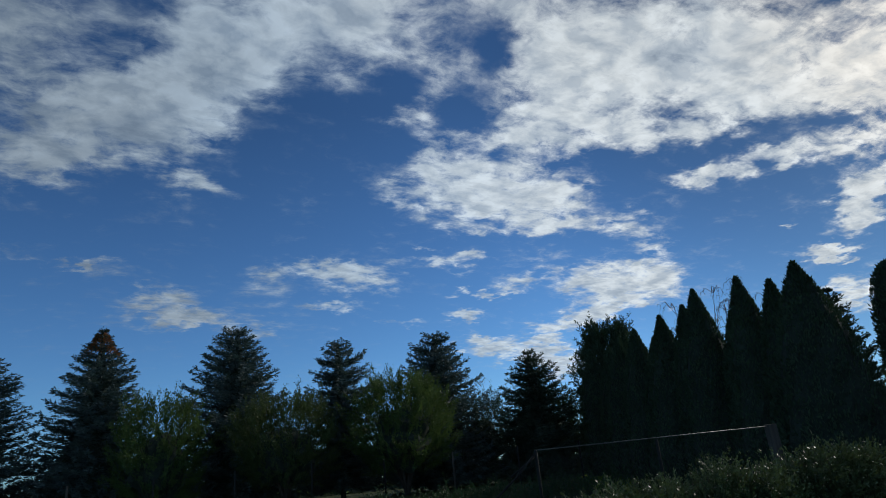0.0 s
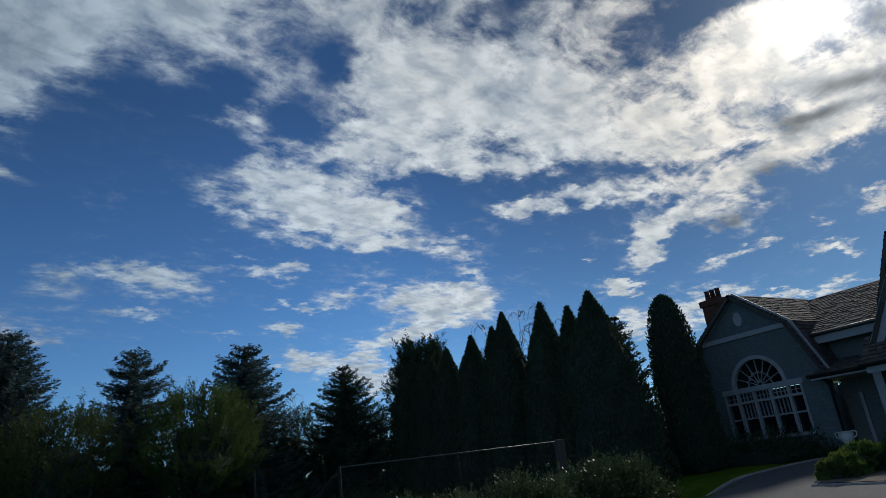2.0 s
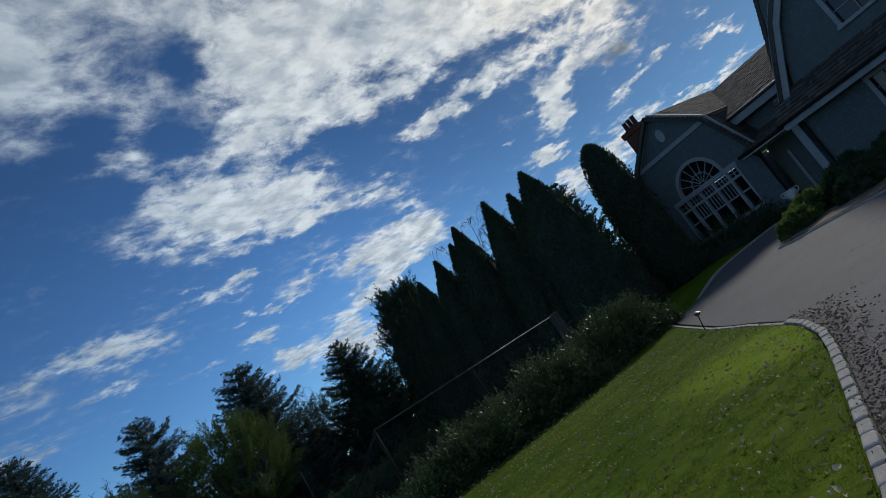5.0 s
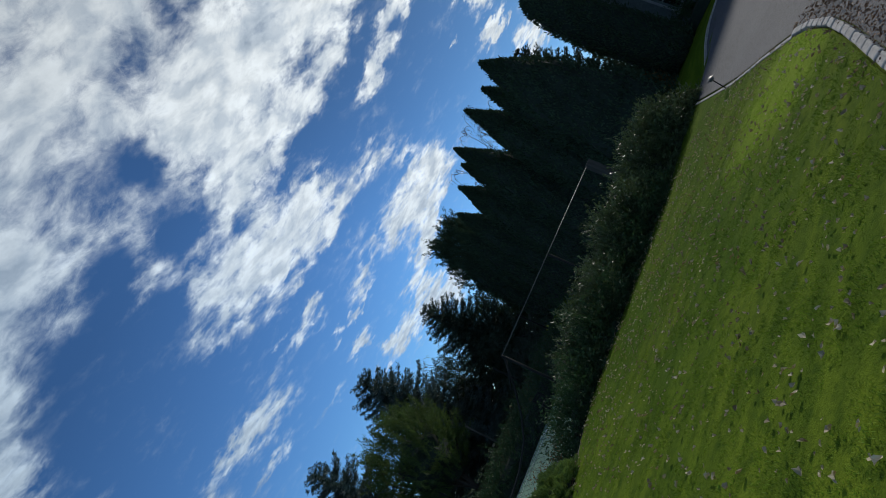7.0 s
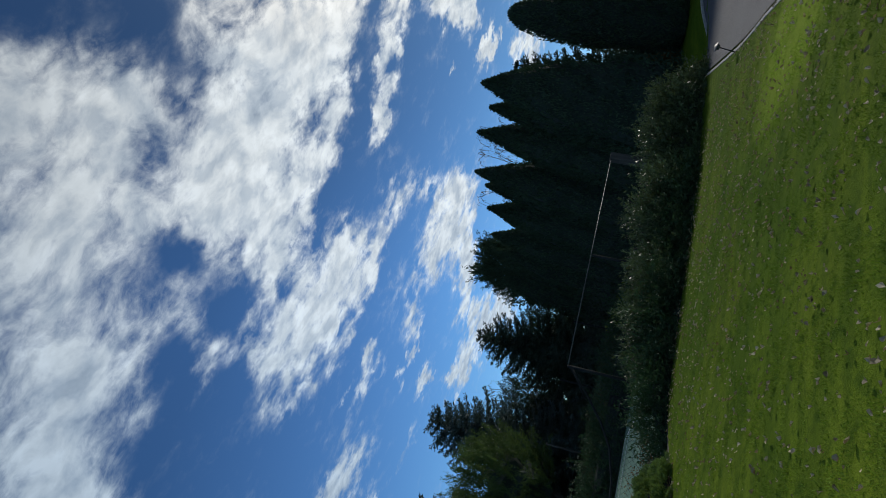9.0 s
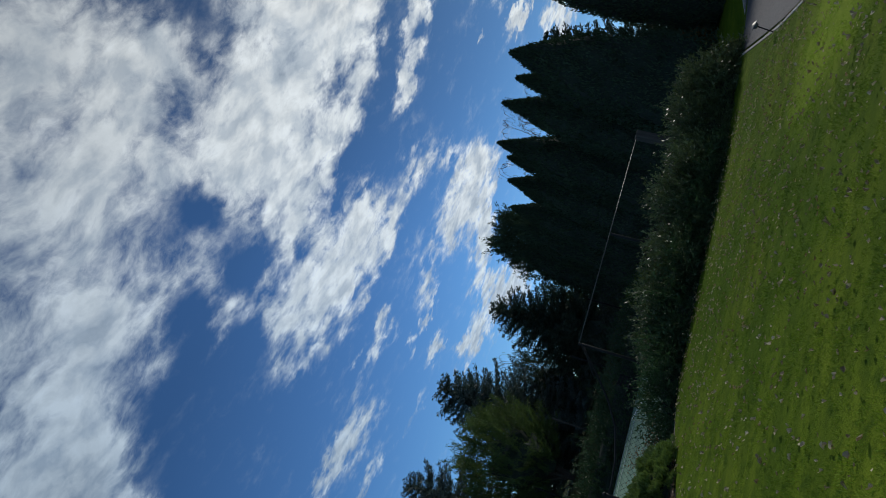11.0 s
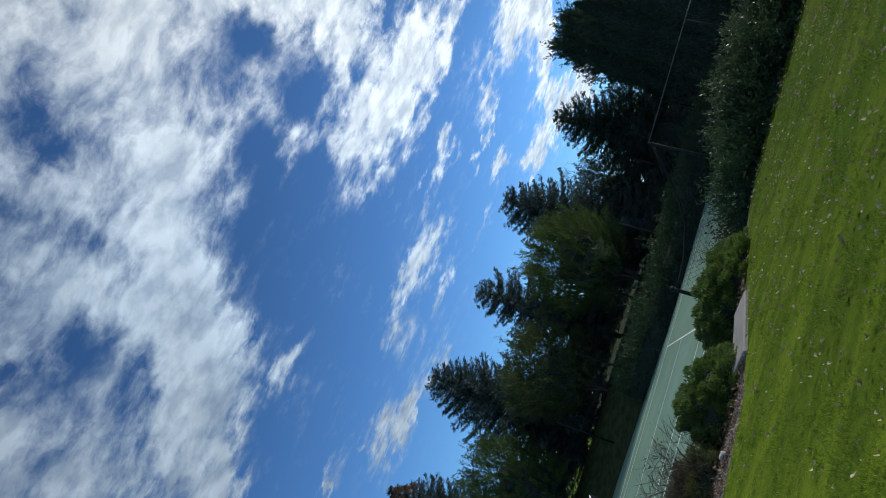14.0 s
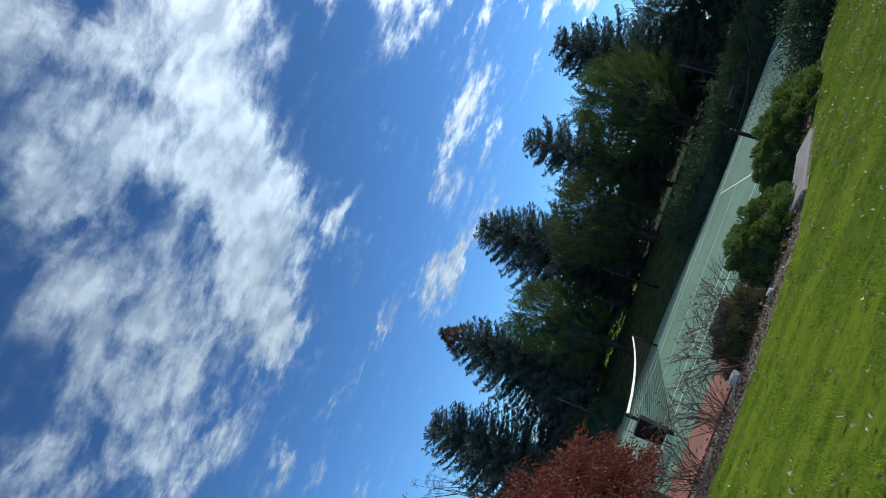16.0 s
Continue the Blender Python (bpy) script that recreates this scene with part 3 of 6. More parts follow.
def land(x, y):
    """Height of the ground: the lawn lies above the court, and the drive climbs towards the house."""
    x, y = np.asarray(x, float), np.asarray(y, float)
    high = 0.5 + 0.6 * step(13, 28, x)
    e = front_edge(x)
    s = step(e + np.interp(x, [3.4, 4.6], [0.5, 0.15]), np.maximum(e + 1.2, np.interp(x, [2.2, 4.5], [-5.2, -2.6])), y) * (1 - step(18.4, 23.0, x))
    far = np.interp(x, [-30, -5.4, 0.5, 4.5, 7.2, 9.5, 19.5], [16.1, 16.1, 14.9, 13.0, 11.7, 11.5, 11.5])
    bank = 1.4 * step(far + 0.1, far + 5.2, y)
    return np.maximum(high * (1 - s), bank)


def sheet(xs, ys, drop):
    X, Y = np.meshgrid(xs, ys)
    Z = land(X, Y) - drop
    v = np.stack([X, Y, Z], -1).reshape(-1, 3)
    n, m = len(xs), len(ys)
    i = (np.arange(m - 1)[:, None] * n + np.arange(n - 1)).ravel()
    return mesh_of(v, np.stack([i, i + 1, i + n + 1, i + n], 1), smooth=True)


def plot(outline, drop, cell=0.5):
    """A patch of ground within an outline that follows the land."""
    o = np.array(outline)
    pts = []
    for a, b in zip(o, np.roll(o, -1, 0)):
        k = max(1, int(np.hypot(*(b - a)) / cell))
        pts += [tuple(a + (b - a) * i / k) for i in range(k)]
    n = len(pts)
    loop = list(pts)
    for x in np.arange(o[:, 0].min() + cell / 2, o[:, 0].max(), cell):
        for y in np.arange(o[:, 1].min() + cell / 2, o[:, 1].max(), cell):
            if inside((x, y), loop):
                pts.append((x, y))
    v, _, f, *_ = delaunay_2d_cdt([Vector(p) for p in pts], [(i, (i + 1) % n) for i in range(n)], [], 0, 1e-4)
    keep = [t for t in f if inside(tuple(sum((v[i] for i in t), Vector((0, 0))) / 3), loop)]
    return mesh_of([(p.x, p.y, float(land(p.x, p.y)) - drop) for p in v], keep, smooth=True)


far_steps = np.array([40, 60, 100, 180, 320, 600, 1200, 2500.0])
xs = np.r_[-far_steps[::-1], np.arange(-36, 37, 1.0), far_steps]
ground = part("ground", sheet(xs, xs, 0.06), M_GRASS)
tagged(ground, "rough grass ground reaching to the horizon", "ground", kind="structure")

KERB = [(17.9, -3.1), (17.3, -3.75), (14.4, -7.24), (13.17, -8.9), (12.17, -10.13), (11.56, -10.75), (10.86, -11.32), (10.05, -11.84), (9.3, -12.28), (8.4, -12.8), (6.5, -13.9), (3.0, -16.2), (0.0, -18.6), (-4, -22)]
edge_x = np.array([-30, -10, 1.3, 2.5, 3.4, 4.4, 5.0, 5.6, 6.7, 7.5, 8.5, 12.0, 16.0])
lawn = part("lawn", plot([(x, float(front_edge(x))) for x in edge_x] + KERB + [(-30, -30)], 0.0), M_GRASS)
tagged(lawn, "mown green lawn with scattered fallen leaves", "lawn", kind="structure")
drive_outline = [(22.9, -2.0), (25.0, -2.05), (28.2, -2.3), (28.2, -22.0), (20, -34), (2, -34), (-4, -22.4)] + [(x + 0.1, y - 0.1) for x, y in KERB[::-1]] + [(18.5, -0.9), (19.6, -1.1), (20.5, -1.8)]
drive = part("road", plot(drive_outline, 0.03, 0.7), M_ASPHALT)
tagged(drive, "grey gravelly asphalt driveway", "driveway", kind="structure")
bed = part("flower_bed", plot([(-30, -8.7), (-10, -8.5)] + [(x, float(front_edge(x)) - 0.02) for x in edge_x[2:]] + [(17.4, -3.3), (17.4, -2.0), (6.5, -2.0), (4.0, -3.2), (-30, -3.2)], 0.025, 0.4), M_SOIL)
tagged(bed, "bark mulch bed between lawn and court", "bed", kind="structure")

# ---- tennis court ----
court_edge = [(-18.5, -3.1), (18.3, -3.1), (18.3, 11.3), (9.5, 11.4), (7.2, 11.5), (4.5, 12.9), (0.5, 14.8), (-5.4, 16.0), (-18.5, 16.0)]
court = part("court", panel_bm(court_edge, [], -0.3, lambda u, v, w: (u, v, w)), M_COURT)
tagged(court, "green hard tennis court surface", "court", kind="structure")
clay = part("pavement", box_bm(-18.5, 2.8, -4.75, -2.85, -0.29, 0.006), M_CLAY)
# dark sheet over the bank and beyond, in place of tree shade
verge = part("verge", plot([(4.9, 12.75), (0.5, 14.85), (-5.4, 16.05), (-16.0, 17.0), (-16.0, 20.4), (2.0, 20.4), (3.5, 60.0), (24.0, 60.0), (20.0, 24.0), (18.4, 11.6), (9.5, 11.5), (7.2, 11.6)], -0.012), M_VERGE)
tagged(verge, "rough grass bank behind the court, darkened for tree shade", "grass", kind="structure")
tagged(clay, "red hard surface border along the court", "pavement", kind="structure")


def court_line(x0, x1, y0, y1):
    ob = part("court_line", box_bm(x0, x1, y0, y1, 0.001, 0.006), M_LINE)
    tagged(ob, "white painted court line", "court line", "court lines", "structure")


for y in (0.0, 1.37, 9.6, 10.97):
    court_line(-11.885, 11.885, y - 0.035, y + 0.035)
for x in (-11.885, 11.885):
    court_line(x - 0.05, x + 0.05, 0.03, 10.94)
for x in (-6.4, 6.4):
    court_line(x - 0.025, x + 0.025, 1.4, 9.57)
court_line(-6.37, 6.37, 5.46, 5.51)

# ---- trees ----


def trunk_bm(height, r0, r1=0.03, lean=0.03, sides=9):
    k = 7
    return tube_bm([(lean * height * math.sin(i * 1.3) * i / k, lean * height * math.cos(i * 0.9) * i / k, height * i / (k - 1) - 0.1) for i in range(k)],
                   [r0 * (1 - i / (k - 1)) ** 0.8 + r1 for i in range(k)], sides)


def spruce_quads(h, r, base=0.5, dense=1.0, full=0.8, seed=1):
    """Tiers of boughs, each a flat spray of side twigs set with needle tufts; the tips turn up."""
    g = np.random.default_rng(seed)
    out = []
    tiers = int((h - base) / 0.27 * dense)
    lean = g.uniform(0, TAU)

    def bristles(p, way_, long_, wide, n=3, loose=0.4):
        for j in range(n):
            q = p + way_ * (long_ * (0.15 + 0.75 * j / n))[:, None]
            out.append(kites(q, way_ + g.normal(0, loose, p.shape) + [0, 0, 0.15], long_ * g.uniform(0.4, 0.7, len(p)), wide * g.uniform(0.7, 1.4, len(p))))

    for w in range(tiers):
        f = min(max((w + g.uniform(-0.35, 0.35)) / tiers, 0.0), 0.985)
        z = base + (h - base) * f
        reach = r * (1 - f) ** full * min(1.0, 0.86 + f) * g.uniform(0.86, 1.08) + 0.06
        m = int(8 + 4 * (1 - f)) + (w % 2)
        for a in TAU * (np.arange(m) + g.uniform(0, 1)) / m + g.normal(0, 0.16, m):
            L = reach * g.uniform(0.68, 1.12) * (1 + 0.10 * math.sin(a + lean))
            d = np.array([math.cos(a), math.sin(a), 0.0])
            k = max(6, int(L * 11.5))
            s = np.linspace(0.14, 1.0, k) + g.normal(0, 0.02, k)
            rise, sag = g.uniform(-0.06, 0.10) + 0.42 * f ** 2, 0.36 * (1 - f) * g.uniform(0.5, 1.4)
            p = d * (s * L)[:, None]
            p[:, 2] = z + L * (rise * s - sag * s * (1.25 - s) + 0.10 * s ** 3)
            for side in (1, -1):
                turn = a + side * g.uniform(0.55, 1.05, k)
                tw = unit(np.stack([np.cos(turn), np.sin(turn), g.uniform(-0.42, 0.12, k) + 0.35 * f], 1))
                tl = (0.10 + 0.10 * min(1.0, L) + 0.40 * np.sqrt(np.maximum(1.0 - s, 0.0)) * min(1.0, L / 1.6)) * g.uniform(0.65, 1.3, k)
                out.append(kites(p, tw + g.normal(0, 0.15, (k, 3)), tl * 1.05, 0.06))
                bristles(p, tw, tl, 0.042, 2, 0.55)
            tip = np.repeat(p[-1:], 5, 0)
            out.append(kites(tip - d * 0.1, d + [0, 0, 0.5 + 0.5 * f] + g.normal(0, 0.3, (5, 3)), 0.16 + 0.10 * (1 - f), 0.036))
    for k in range(5):
        foot = np.array([*(g.normal(0, 0.10 + 0.08 * k, 2) if k else (0, 0)), h - (0.5 if k == 0 else g.uniform(0.8, 1.7))])
        q = np.repeat(foot[None], 16, 0) + np.array([0, 0, 1.0]) * (np.linspace(0, 0.55, 16))[:, None]
        b = g.uniform(0, TAU, 16)
        out.append(kites(q, np.stack([np.cos(b), np.sin(b), np.full(16, 1.3)], 1), np.linspace(0.20, 0.09, 16), 0.036))
    return np.concatenate(out)


def cone_bm(h, r, base, full=0.72, sides=16, rings=9):
    bm, rows = bmesh.new(), []
    for i in range(rings):
        f = i / (rings - 1) * 0.96
        rad = 0.36 * r * (1 - f) ** (full + 0.4)
        rows.append([bm.verts.new((rad * math.cos(TAU * k / sides) * (1 + 0.2 * math.sin(k * 2.7 + i)), rad * math.sin(TAU * k / sides) * (1 + 0.2 * math.cos(k * 1.9 + i)), base + 0.2 + (h - base) * f)) for k in range(sides)])
    for a, b in zip(rows, rows[1:]):
        for k in range(sides):
            bm.faces.new((a[k], a[(k + 1) % sides], b[(k + 1) % sides], b[k]))
    bm.faces.new(rows[0][::-1])
    bm.faces.new(rows[-1])
    return bm


def spruce(x, y, top, r, mat, label, base=0.5, dense=1.0, full=0.8, browned=False):
    z = float(land(x, y)) - 0.05
    h = top - z
    t = thing("spruce_tree", (x, y, z), label, "tree", "conifers")
    part("trunk", trunk_bm(h * 0.9, 0.15, 0.008, 0.0), M_BARK, t)
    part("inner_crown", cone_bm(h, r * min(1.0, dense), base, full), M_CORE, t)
    part("crown", quads_mesh(spruce_quads(h, r, base, dense, full, int(abs(x) * 10))), mat, t)
    if browned:
        g = np.random.default_rng(6)
        b, w = g.uniform(0, TAU, 900), g.uniform(0, 1, 900)
        p = np.stack([np.cos(b) * (0.8 - 0.68 * w), np.sin(b) * (0.8 - 0.68 * w), h - 1.6 + 1.25 * w], 1)
        part("dead_leader", quads_mesh(kites(p, np.stack([np.cos(b), np.sin(b), g.uniform(-0.3, 0.9, 900)], 1), 0.24, 0.05)), M_BROWNED, t, "rusty brown dead top")["kind"] = "stuff"


spruce(-10.6, 21.0, 9.9, 4.5, M_SPRUCE, "tall dark green spruce tree behind the court", full=0.6)
spruce(-5.3, 22.0, 11.5, 4.9, M_SPRUCE, "blue-green spruce with a browned top behind the court", full=0.92, browned=True)
spruce(1.7, 22.5, 11.4, 4.7, M_SPRUCE, "dense blue-green spruce tree behind the court", full=0.66)
spruce(7.5, 23.0, 10.45, 3.6, M_SPRUCE, "sparse blue spruce with sky showing through its boughs", 1.0, 0.8, 0.56)
spruce(13.4, 22.6, 10.55, 4.4, M_SPRUCE, "broad blue spruce tree behind the court", full=0.62)
spruce(18.9, 21.0, 8.95, 4.4, M_SPRUCE_DARK, "dark green spruce tree beside the evergreen screen", full=0.84)
spruce(27.4, 6.4, 8.4, 2.3, M_SPRUCE_DARK, "dark conifer behind the evergreen screen")
spruce(-17.5, 20.0, 10.4, 3.9, M_SPRUCE, "tall dark green spruce tree behind the court", dense=0.86)


def cypress_quads(h, r, n, blunt=0.55):
    f = rng.random(n) ** 1.1
    a = rng.uniform(0, 2 * math.pi, n)
    lump = 1 + 0.06 * np.sin(a * 5 + f * 9) + 0.05 * np.sin(a * 9 - f * 21)
    rad = r * np.minimum(1, (f * 4 + 0.8)) * ((1 - f ** 2.1) ** 0.95 if blunt < 0.6 else (1 - f ** 3.0) ** 0.5) * lump * rng.uniform(0.88, 1.03, n)
    p = np.stack([np.cos(a) * rad, np.sin(a) * rad, f * h - 0.1], 1)
    up = np.stack([np.cos(a) * 0.32, np.sin(a) * 0.32, np.full(n, 1.0)], 1) + rng.normal(0, 0.42, (n, 3))
    return kites(p, up, rng.uniform(0.09, 0.20, n), rng.uniform(0.045, 0.085, n))


def spindle_bm(h, r, blunt=0.55, sides=14, rings=12, scale=0.86):
    bm = bmesh.new()
    rows = []
    for i in range(rings):
        f = i / (rings - 1) * 0.985
        rad = scale * r * min(1, f * 4 + 0.8) * ((1 - f ** 2.1) ** 0.95 if blunt < 0.6 else (1 - f ** 3.0) ** 0.5) + 0.01
        rows.append([bm.verts.new((rad * math.cos(2 * math.pi * k / sides + i * 0.2) * (1 + 0.08 * math.sin(5 * k + i)), rad * math.sin(2 * math.pi * k / sides + i * 0.2), f * h)) for k in range(sides)])
    for a, b in zip(rows, rows[1:]):
        for k in range(sides):
            bm.faces.new((a[k], a[(k + 1) % sides], b[(k + 1) % sides], b[k]))
    bm.faces.new(rows[-1])
    return bm


def cypress(x, y, h, r, label, blunt=0.5, n=10500, mat=None):
    z = float(land(x, y)) - 0.03
    t = thing("arborvitae_tree", (x, y, z), label, "tree", "evergreen screen")
    part("trunk", trunk_bm(h * 0.5, 0.11, 0.03, 0.0), M_BARK, t)
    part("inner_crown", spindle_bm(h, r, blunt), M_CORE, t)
    part("crown", quads_mesh(cypress_quads(h, r, n, blunt)), mat or M_CYPRESS, t)


for x, y, top, r in ((22.0, 2.4, 8.34, 1.75), (22.2, 3.95, 8.15, 1.25), (21.9, 5.3, 8.7, 1.3), (22.4, 6.7, 7.6, 1.1), (22.0, 8.3, 9.05, 1.4), (22.3, 9.7, 8.7, 1.3),
                     (22.0, 11.2, 8.6, 1.4), (22.3, 12.5, 7.8, 1.3), (22.1, 13.9, 8.55, 1.4), (22.0, 15.6, 8.4, 1.35), (22.3, 17.2, 8.2, 1.25), (21.9, 18.7, 8.4, 1.3)):
    cypress(x, y, top - float(land(x, y)), r * 1.06, "tall narrow dark green arborvitae in a screen")
cypress(25.7, 1.95, 8.1 - 1.0, 1.12, "columnar evergreen with a rounded top beside the house", 0.8, 9000)


def limbs(h, count, spread, seed, r0=0.09, start=0.12):
    """Tapered limbs that rise from one foot and fork."""
    g = np.random.default_rng(seed)
    bm, tips = bmesh.new(), []
    for i in range(count):
        a = 2 * math.pi * i / count + g.uniform(-0.4, 0.4)
        s = spread * g.uniform(0.45, 1.0)
        top = h * g.uniform(0.72, 0.95)
        pts = [(s * math.cos(a) * f ** 1.3 + g.normal(0, 0.03), s * math.sin(a) * f ** 1.3 + g.normal(0, 0.03), top * f - 0.05) for f in (0, 0.2, 0.4, 0.6, 0.8, 1.0)]
        tube_bm(pts, [r0 * (1 - f) + 0.008 for f in (0, 0.2, 0.4, 0.6, 0.8, 1.0)], 6, bm)
        for j in range(4):
            k = g.integers(1, 5)
            p = Vector(pts[k])
            b = a + g.uniform(-1.2, 1.2)
            L = h * g.uniform(0.15, 0.32)
            q = [p, p + Vector((math.cos(b) * 0.45, math.sin(b) * 0.45, 0.7)) * L * 0.55, p + Vector((math.cos(b) * 0.7, math.sin(b) * 0.7, 1.2)) * L]
            tube_bm(q, [r0 * 0.35, r0 * 0.2, 0.006], 5, bm)
            tips.append(q[-1])
        tips.append(Vector(pts[-1]))
    return bm, tips


def leafy_tree(x, y, h, w, seed, label, mat=None, shoots=620, leaf=0.12, low=0.17, name="willow_tree"):
    """A crown of leafy shoots that rise outwards from the limbs."""
    z = float(land(x, y)) - 0.04
    h -= z
    t = thing(name, (x, y, z), label, "tree", "broadleaf trees by the court")
    bm, _ = limbs(h * 0.78, 9, w * 0.34, seed)
    part("trunk", bm, M_BARK, t)
    g = np.random.default_rng(seed + 50)
    f = g.random(shoots) ** 0.8
    a = g.uniform(0, TAU, shoots)
    lobes = 1 + 0.16 * np.sin(3 * a + seed) * np.sin(5 * f + seed) + 0.10 * np.sin(7 * a - 9 * f)
    rad = w / 2 * np.sin(np.pi * np.clip(0.16 + 0.72 * f, 0, 1)) ** 0.7 * np.sqrt(g.uniform(0.35, 1.0, shoots)) * lobes * 0.96
    c = np.stack([np.cos(a) * rad, np.sin(a) * rad, h * (low + (0.90 - low) * f)], 1)
    out_ = unit(np.stack([np.cos(a) * (0.75 - 0.4 * f), np.sin(a) * (0.75 - 0.4 * f), 0.55 + 0.7 * f], 1) + g.normal(0, 0.22, (shoots, 3)))
    k = 70
    s = np.tile(np.linspace(-0.25, 1.0, k), shoots)
    i = np.repeat(np.arange(shoots), k)
    L = (g.uniform(0.45, 1.05, shoots) * (1 + 0.6 * (g.random(shoots) < 0.08)))[i]
    p = c[i] + out_[i] * (s * L)[:, None] + g.normal(0, 0.055, (shoots * k, 3)) - np.array([0, 0, 0.18]) * (np.maximum(s, 0) ** 2)[:, None] * (1 - f[i])[:, None]
    core = bmesh.new()
    bmesh.ops.create_icosphere(core, subdivisions=3, radius=1.0)
    for v in core.verts:
        b = 1 + 0.45 * noise.noise(v.co * 2.2 + Vector((seed, 0, 0)))
        v.co = Vector((v.co.x * w * 0.26 * b, v.co.y * w * 0.26 * b, h * (0.44 + 0.25 * v.co.z * b)))
    part("inner_crown", core, M_CORE, t)
    part("crown", quads_mesh(kites(p, out_[i] + g.normal(0, 0.42, (shoots * k, 3)), leaf * g.uniform(0.6, 1.3, shoots * k), leaf * 0.34)), mat or M_LEAF, t)


leafy_tree(-1.6, 18.6, 7.2, 4.4, 3, "bushy green broadleaf tree with upright shoots", shoots=480)
leafy_tree(4.3, 18.4, 6.8, 5.2, 4, "dull green broadleaf tree with drooping lower leaves", M_LEAF_DULL, 560)
leafy_tree(10.2, 18.0, 7.5, 5.4, 5, "rounded yellow-green broadleaf tree", shoots=680)
leafy_tree(16.4, 24.6, 6.8, 5.0, 9, "dark evergreen bush behind the court corner", M_CYPRESS, 360, low=0.05, name="evergreen_bush")
leafy_tree(21.4, 24.4, 6.6, 5.2, 10, "dark evergreen bush beside the dark spruce", M_CYPRESS, 360, low=0.05, name="evergreen_bush")
leafy_tree(23.9, 20.2, 10.6, 4.0, 8, "dark rounded broadleaf tree behind the evergreen screen", M_CYPRESS, 900, leaf=0.16, name="broadleaf_tree")


def bare_tree(x, y, h, spread, seed, label, droop=0.5):
    g = np.random.default_rng(seed)
    t = thing("bare_tree", (x, y, float(land(x, y)) - 0.05), label, "tree")
    bm, tips = limbs(h * 0.9, 6, spread, seed, 0.10)
    part("trunk", bm, M_BARK, t)
    tw = bmesh.new()
    for p in tips:
        for _ in range(4):
            b, L = g.uniform(0, 2 * math.pi), g.uniform(0.6, 1.3)
            d = Vector((math.cos(b), math.sin(b), 0))
            pts = [p, p + d * L * 0.3 + Vector((0, 0, L * 0.28)), p + d * L * 0.6 + Vector((0, 0, L * (0.28 - droop * 0.3))), p + d * L * 0.8 + Vector((0, 0, L * (0.1 - droop)))]
            tube_bm(pts, [0.013, 0.011, 0.009, 0.006], 4, tw, False)
            for q in pts[1:]:
                e = g.uniform(0, TAU)
                tube_bm([q, q + Vector((math.cos(e) * 0.14, math.sin(e) * 0.14, 0.06)), q + Vector((math.cos(e) * 0.2, math.sin(e) * 0.2, -0.3 * droop))], [0.008, 0.007, 0.004], 4, tw, False)
    part("twigs", tw, M_TWIG, t)


bare_tree(25.4, 11.3, 9.4, 1.3, 21, "bare weeping tree rising behind the evergreen screen")
bare_tree(22.0, 34.0, 9.0, 2.5, 22, "leafless tree in the distance")
bare_tree(-15.4, 26.6, 10.6, 2.2, 23, "thin autumn tree in the distance", 0.1)

# ---- cedar beside the drive ----


def cedar(x, y, h, label):
    g = np.random.default_rng(31)
    t = thing("cedar_tree", (x, y, float(land(x, y)) - 0.05), label, "tree")
    part("trunk", trunk_bm(h, 0.28, 0.03, 0.01, 12), M_BARK, t)
    out, wood = [], bmesh.new()
    lay = float(land(x, y))
    boughs = [(116, 11.2, 1.3), (116, 9.5, 2.0), (113, 8.3, 2.5), (113, 7.0, 1.9), (109, 6.3, 2.7), (124, 6.3, 3.0), (112, 6.0, 3.1), (118, 5.8, 3.2), (104, 5.7, 2.9),
              (111, 5.5, 3.1), (128, 5.5, 3.2), (115, 5.2, 3.1), (106, 5.0, 2.9), (121, 5.0, 3.0), (119, 6.5, 3.0), (111, 6.2, 3.0)]
    boughs = [(a_ + g.uniform(-2, 2), z_ - lay + 0.12 * L_, L_) for a_, z_, L_ in boughs]
    boughs += [(g.uniform(190, 420), 2.8 + 0.38 * i + g.normal(0, 0.15), 4.6 * (1 - 0.72 * i / 24) * g.uniform(0.75, 1.05)) for i in range(24)]
    for a, z, L in boughs:
        a = radians(a)
        d = np.array([math.cos(a), math.sin(a), 0.0])
        s_ = np.linspace(0, 1, 7)
        pts = d * (s_ * L)[:, None]
        pts[:, 2] = z + L * (0.22 * s_ - 0.34 * s_ ** 2)
        tube_bm([Vector(p) for p in pts], [0.055 * (1 - v) + 0.008 for v in s_], 5, wood, False)
        k = int(L * 30)
        s = g.uniform(0.2, 1.0, k)
        p = d * (s * L)[:, None]
        p[:, 2] = z + L * (0.22 * s - 0.34 * s ** 2)
        b = a + np.where(g.random(k) < 0.5, 1, -1) * g.uniform(0.5, 1.1, k)
        tw = np.stack([np.cos(b), np.sin(b), g.uniform(-0.45, 0.05, k)], 1)
        tl = g.uniform(0.25, 0.75, k) * (1.15 - 0.6 * s)
        for j in range(9):
            q = p + tw * (tl * j / 9)[:, None] + g.normal(0, 0.02, (k, 3)) - np.array([0, 0, 1.0]) * (tl * (j / 9) ** 2 * 0.35)[:, None]
            out.append(kites(q, tw + g.normal(0, 0.45, (k, 3)) - [0, 0, 0.25], g.uniform(0.09, 0.18, k), 0.035))
    part("limb_frame", wood, M_BARK, t)
    part("crown", quads_mesh(np.concatenate(out)), M_SPRUCE_DARK, t)


cedar(20.4, -13.9, 13.0, "dark cedar with drooping boughs beside the drive")

# ---- shrubs ----


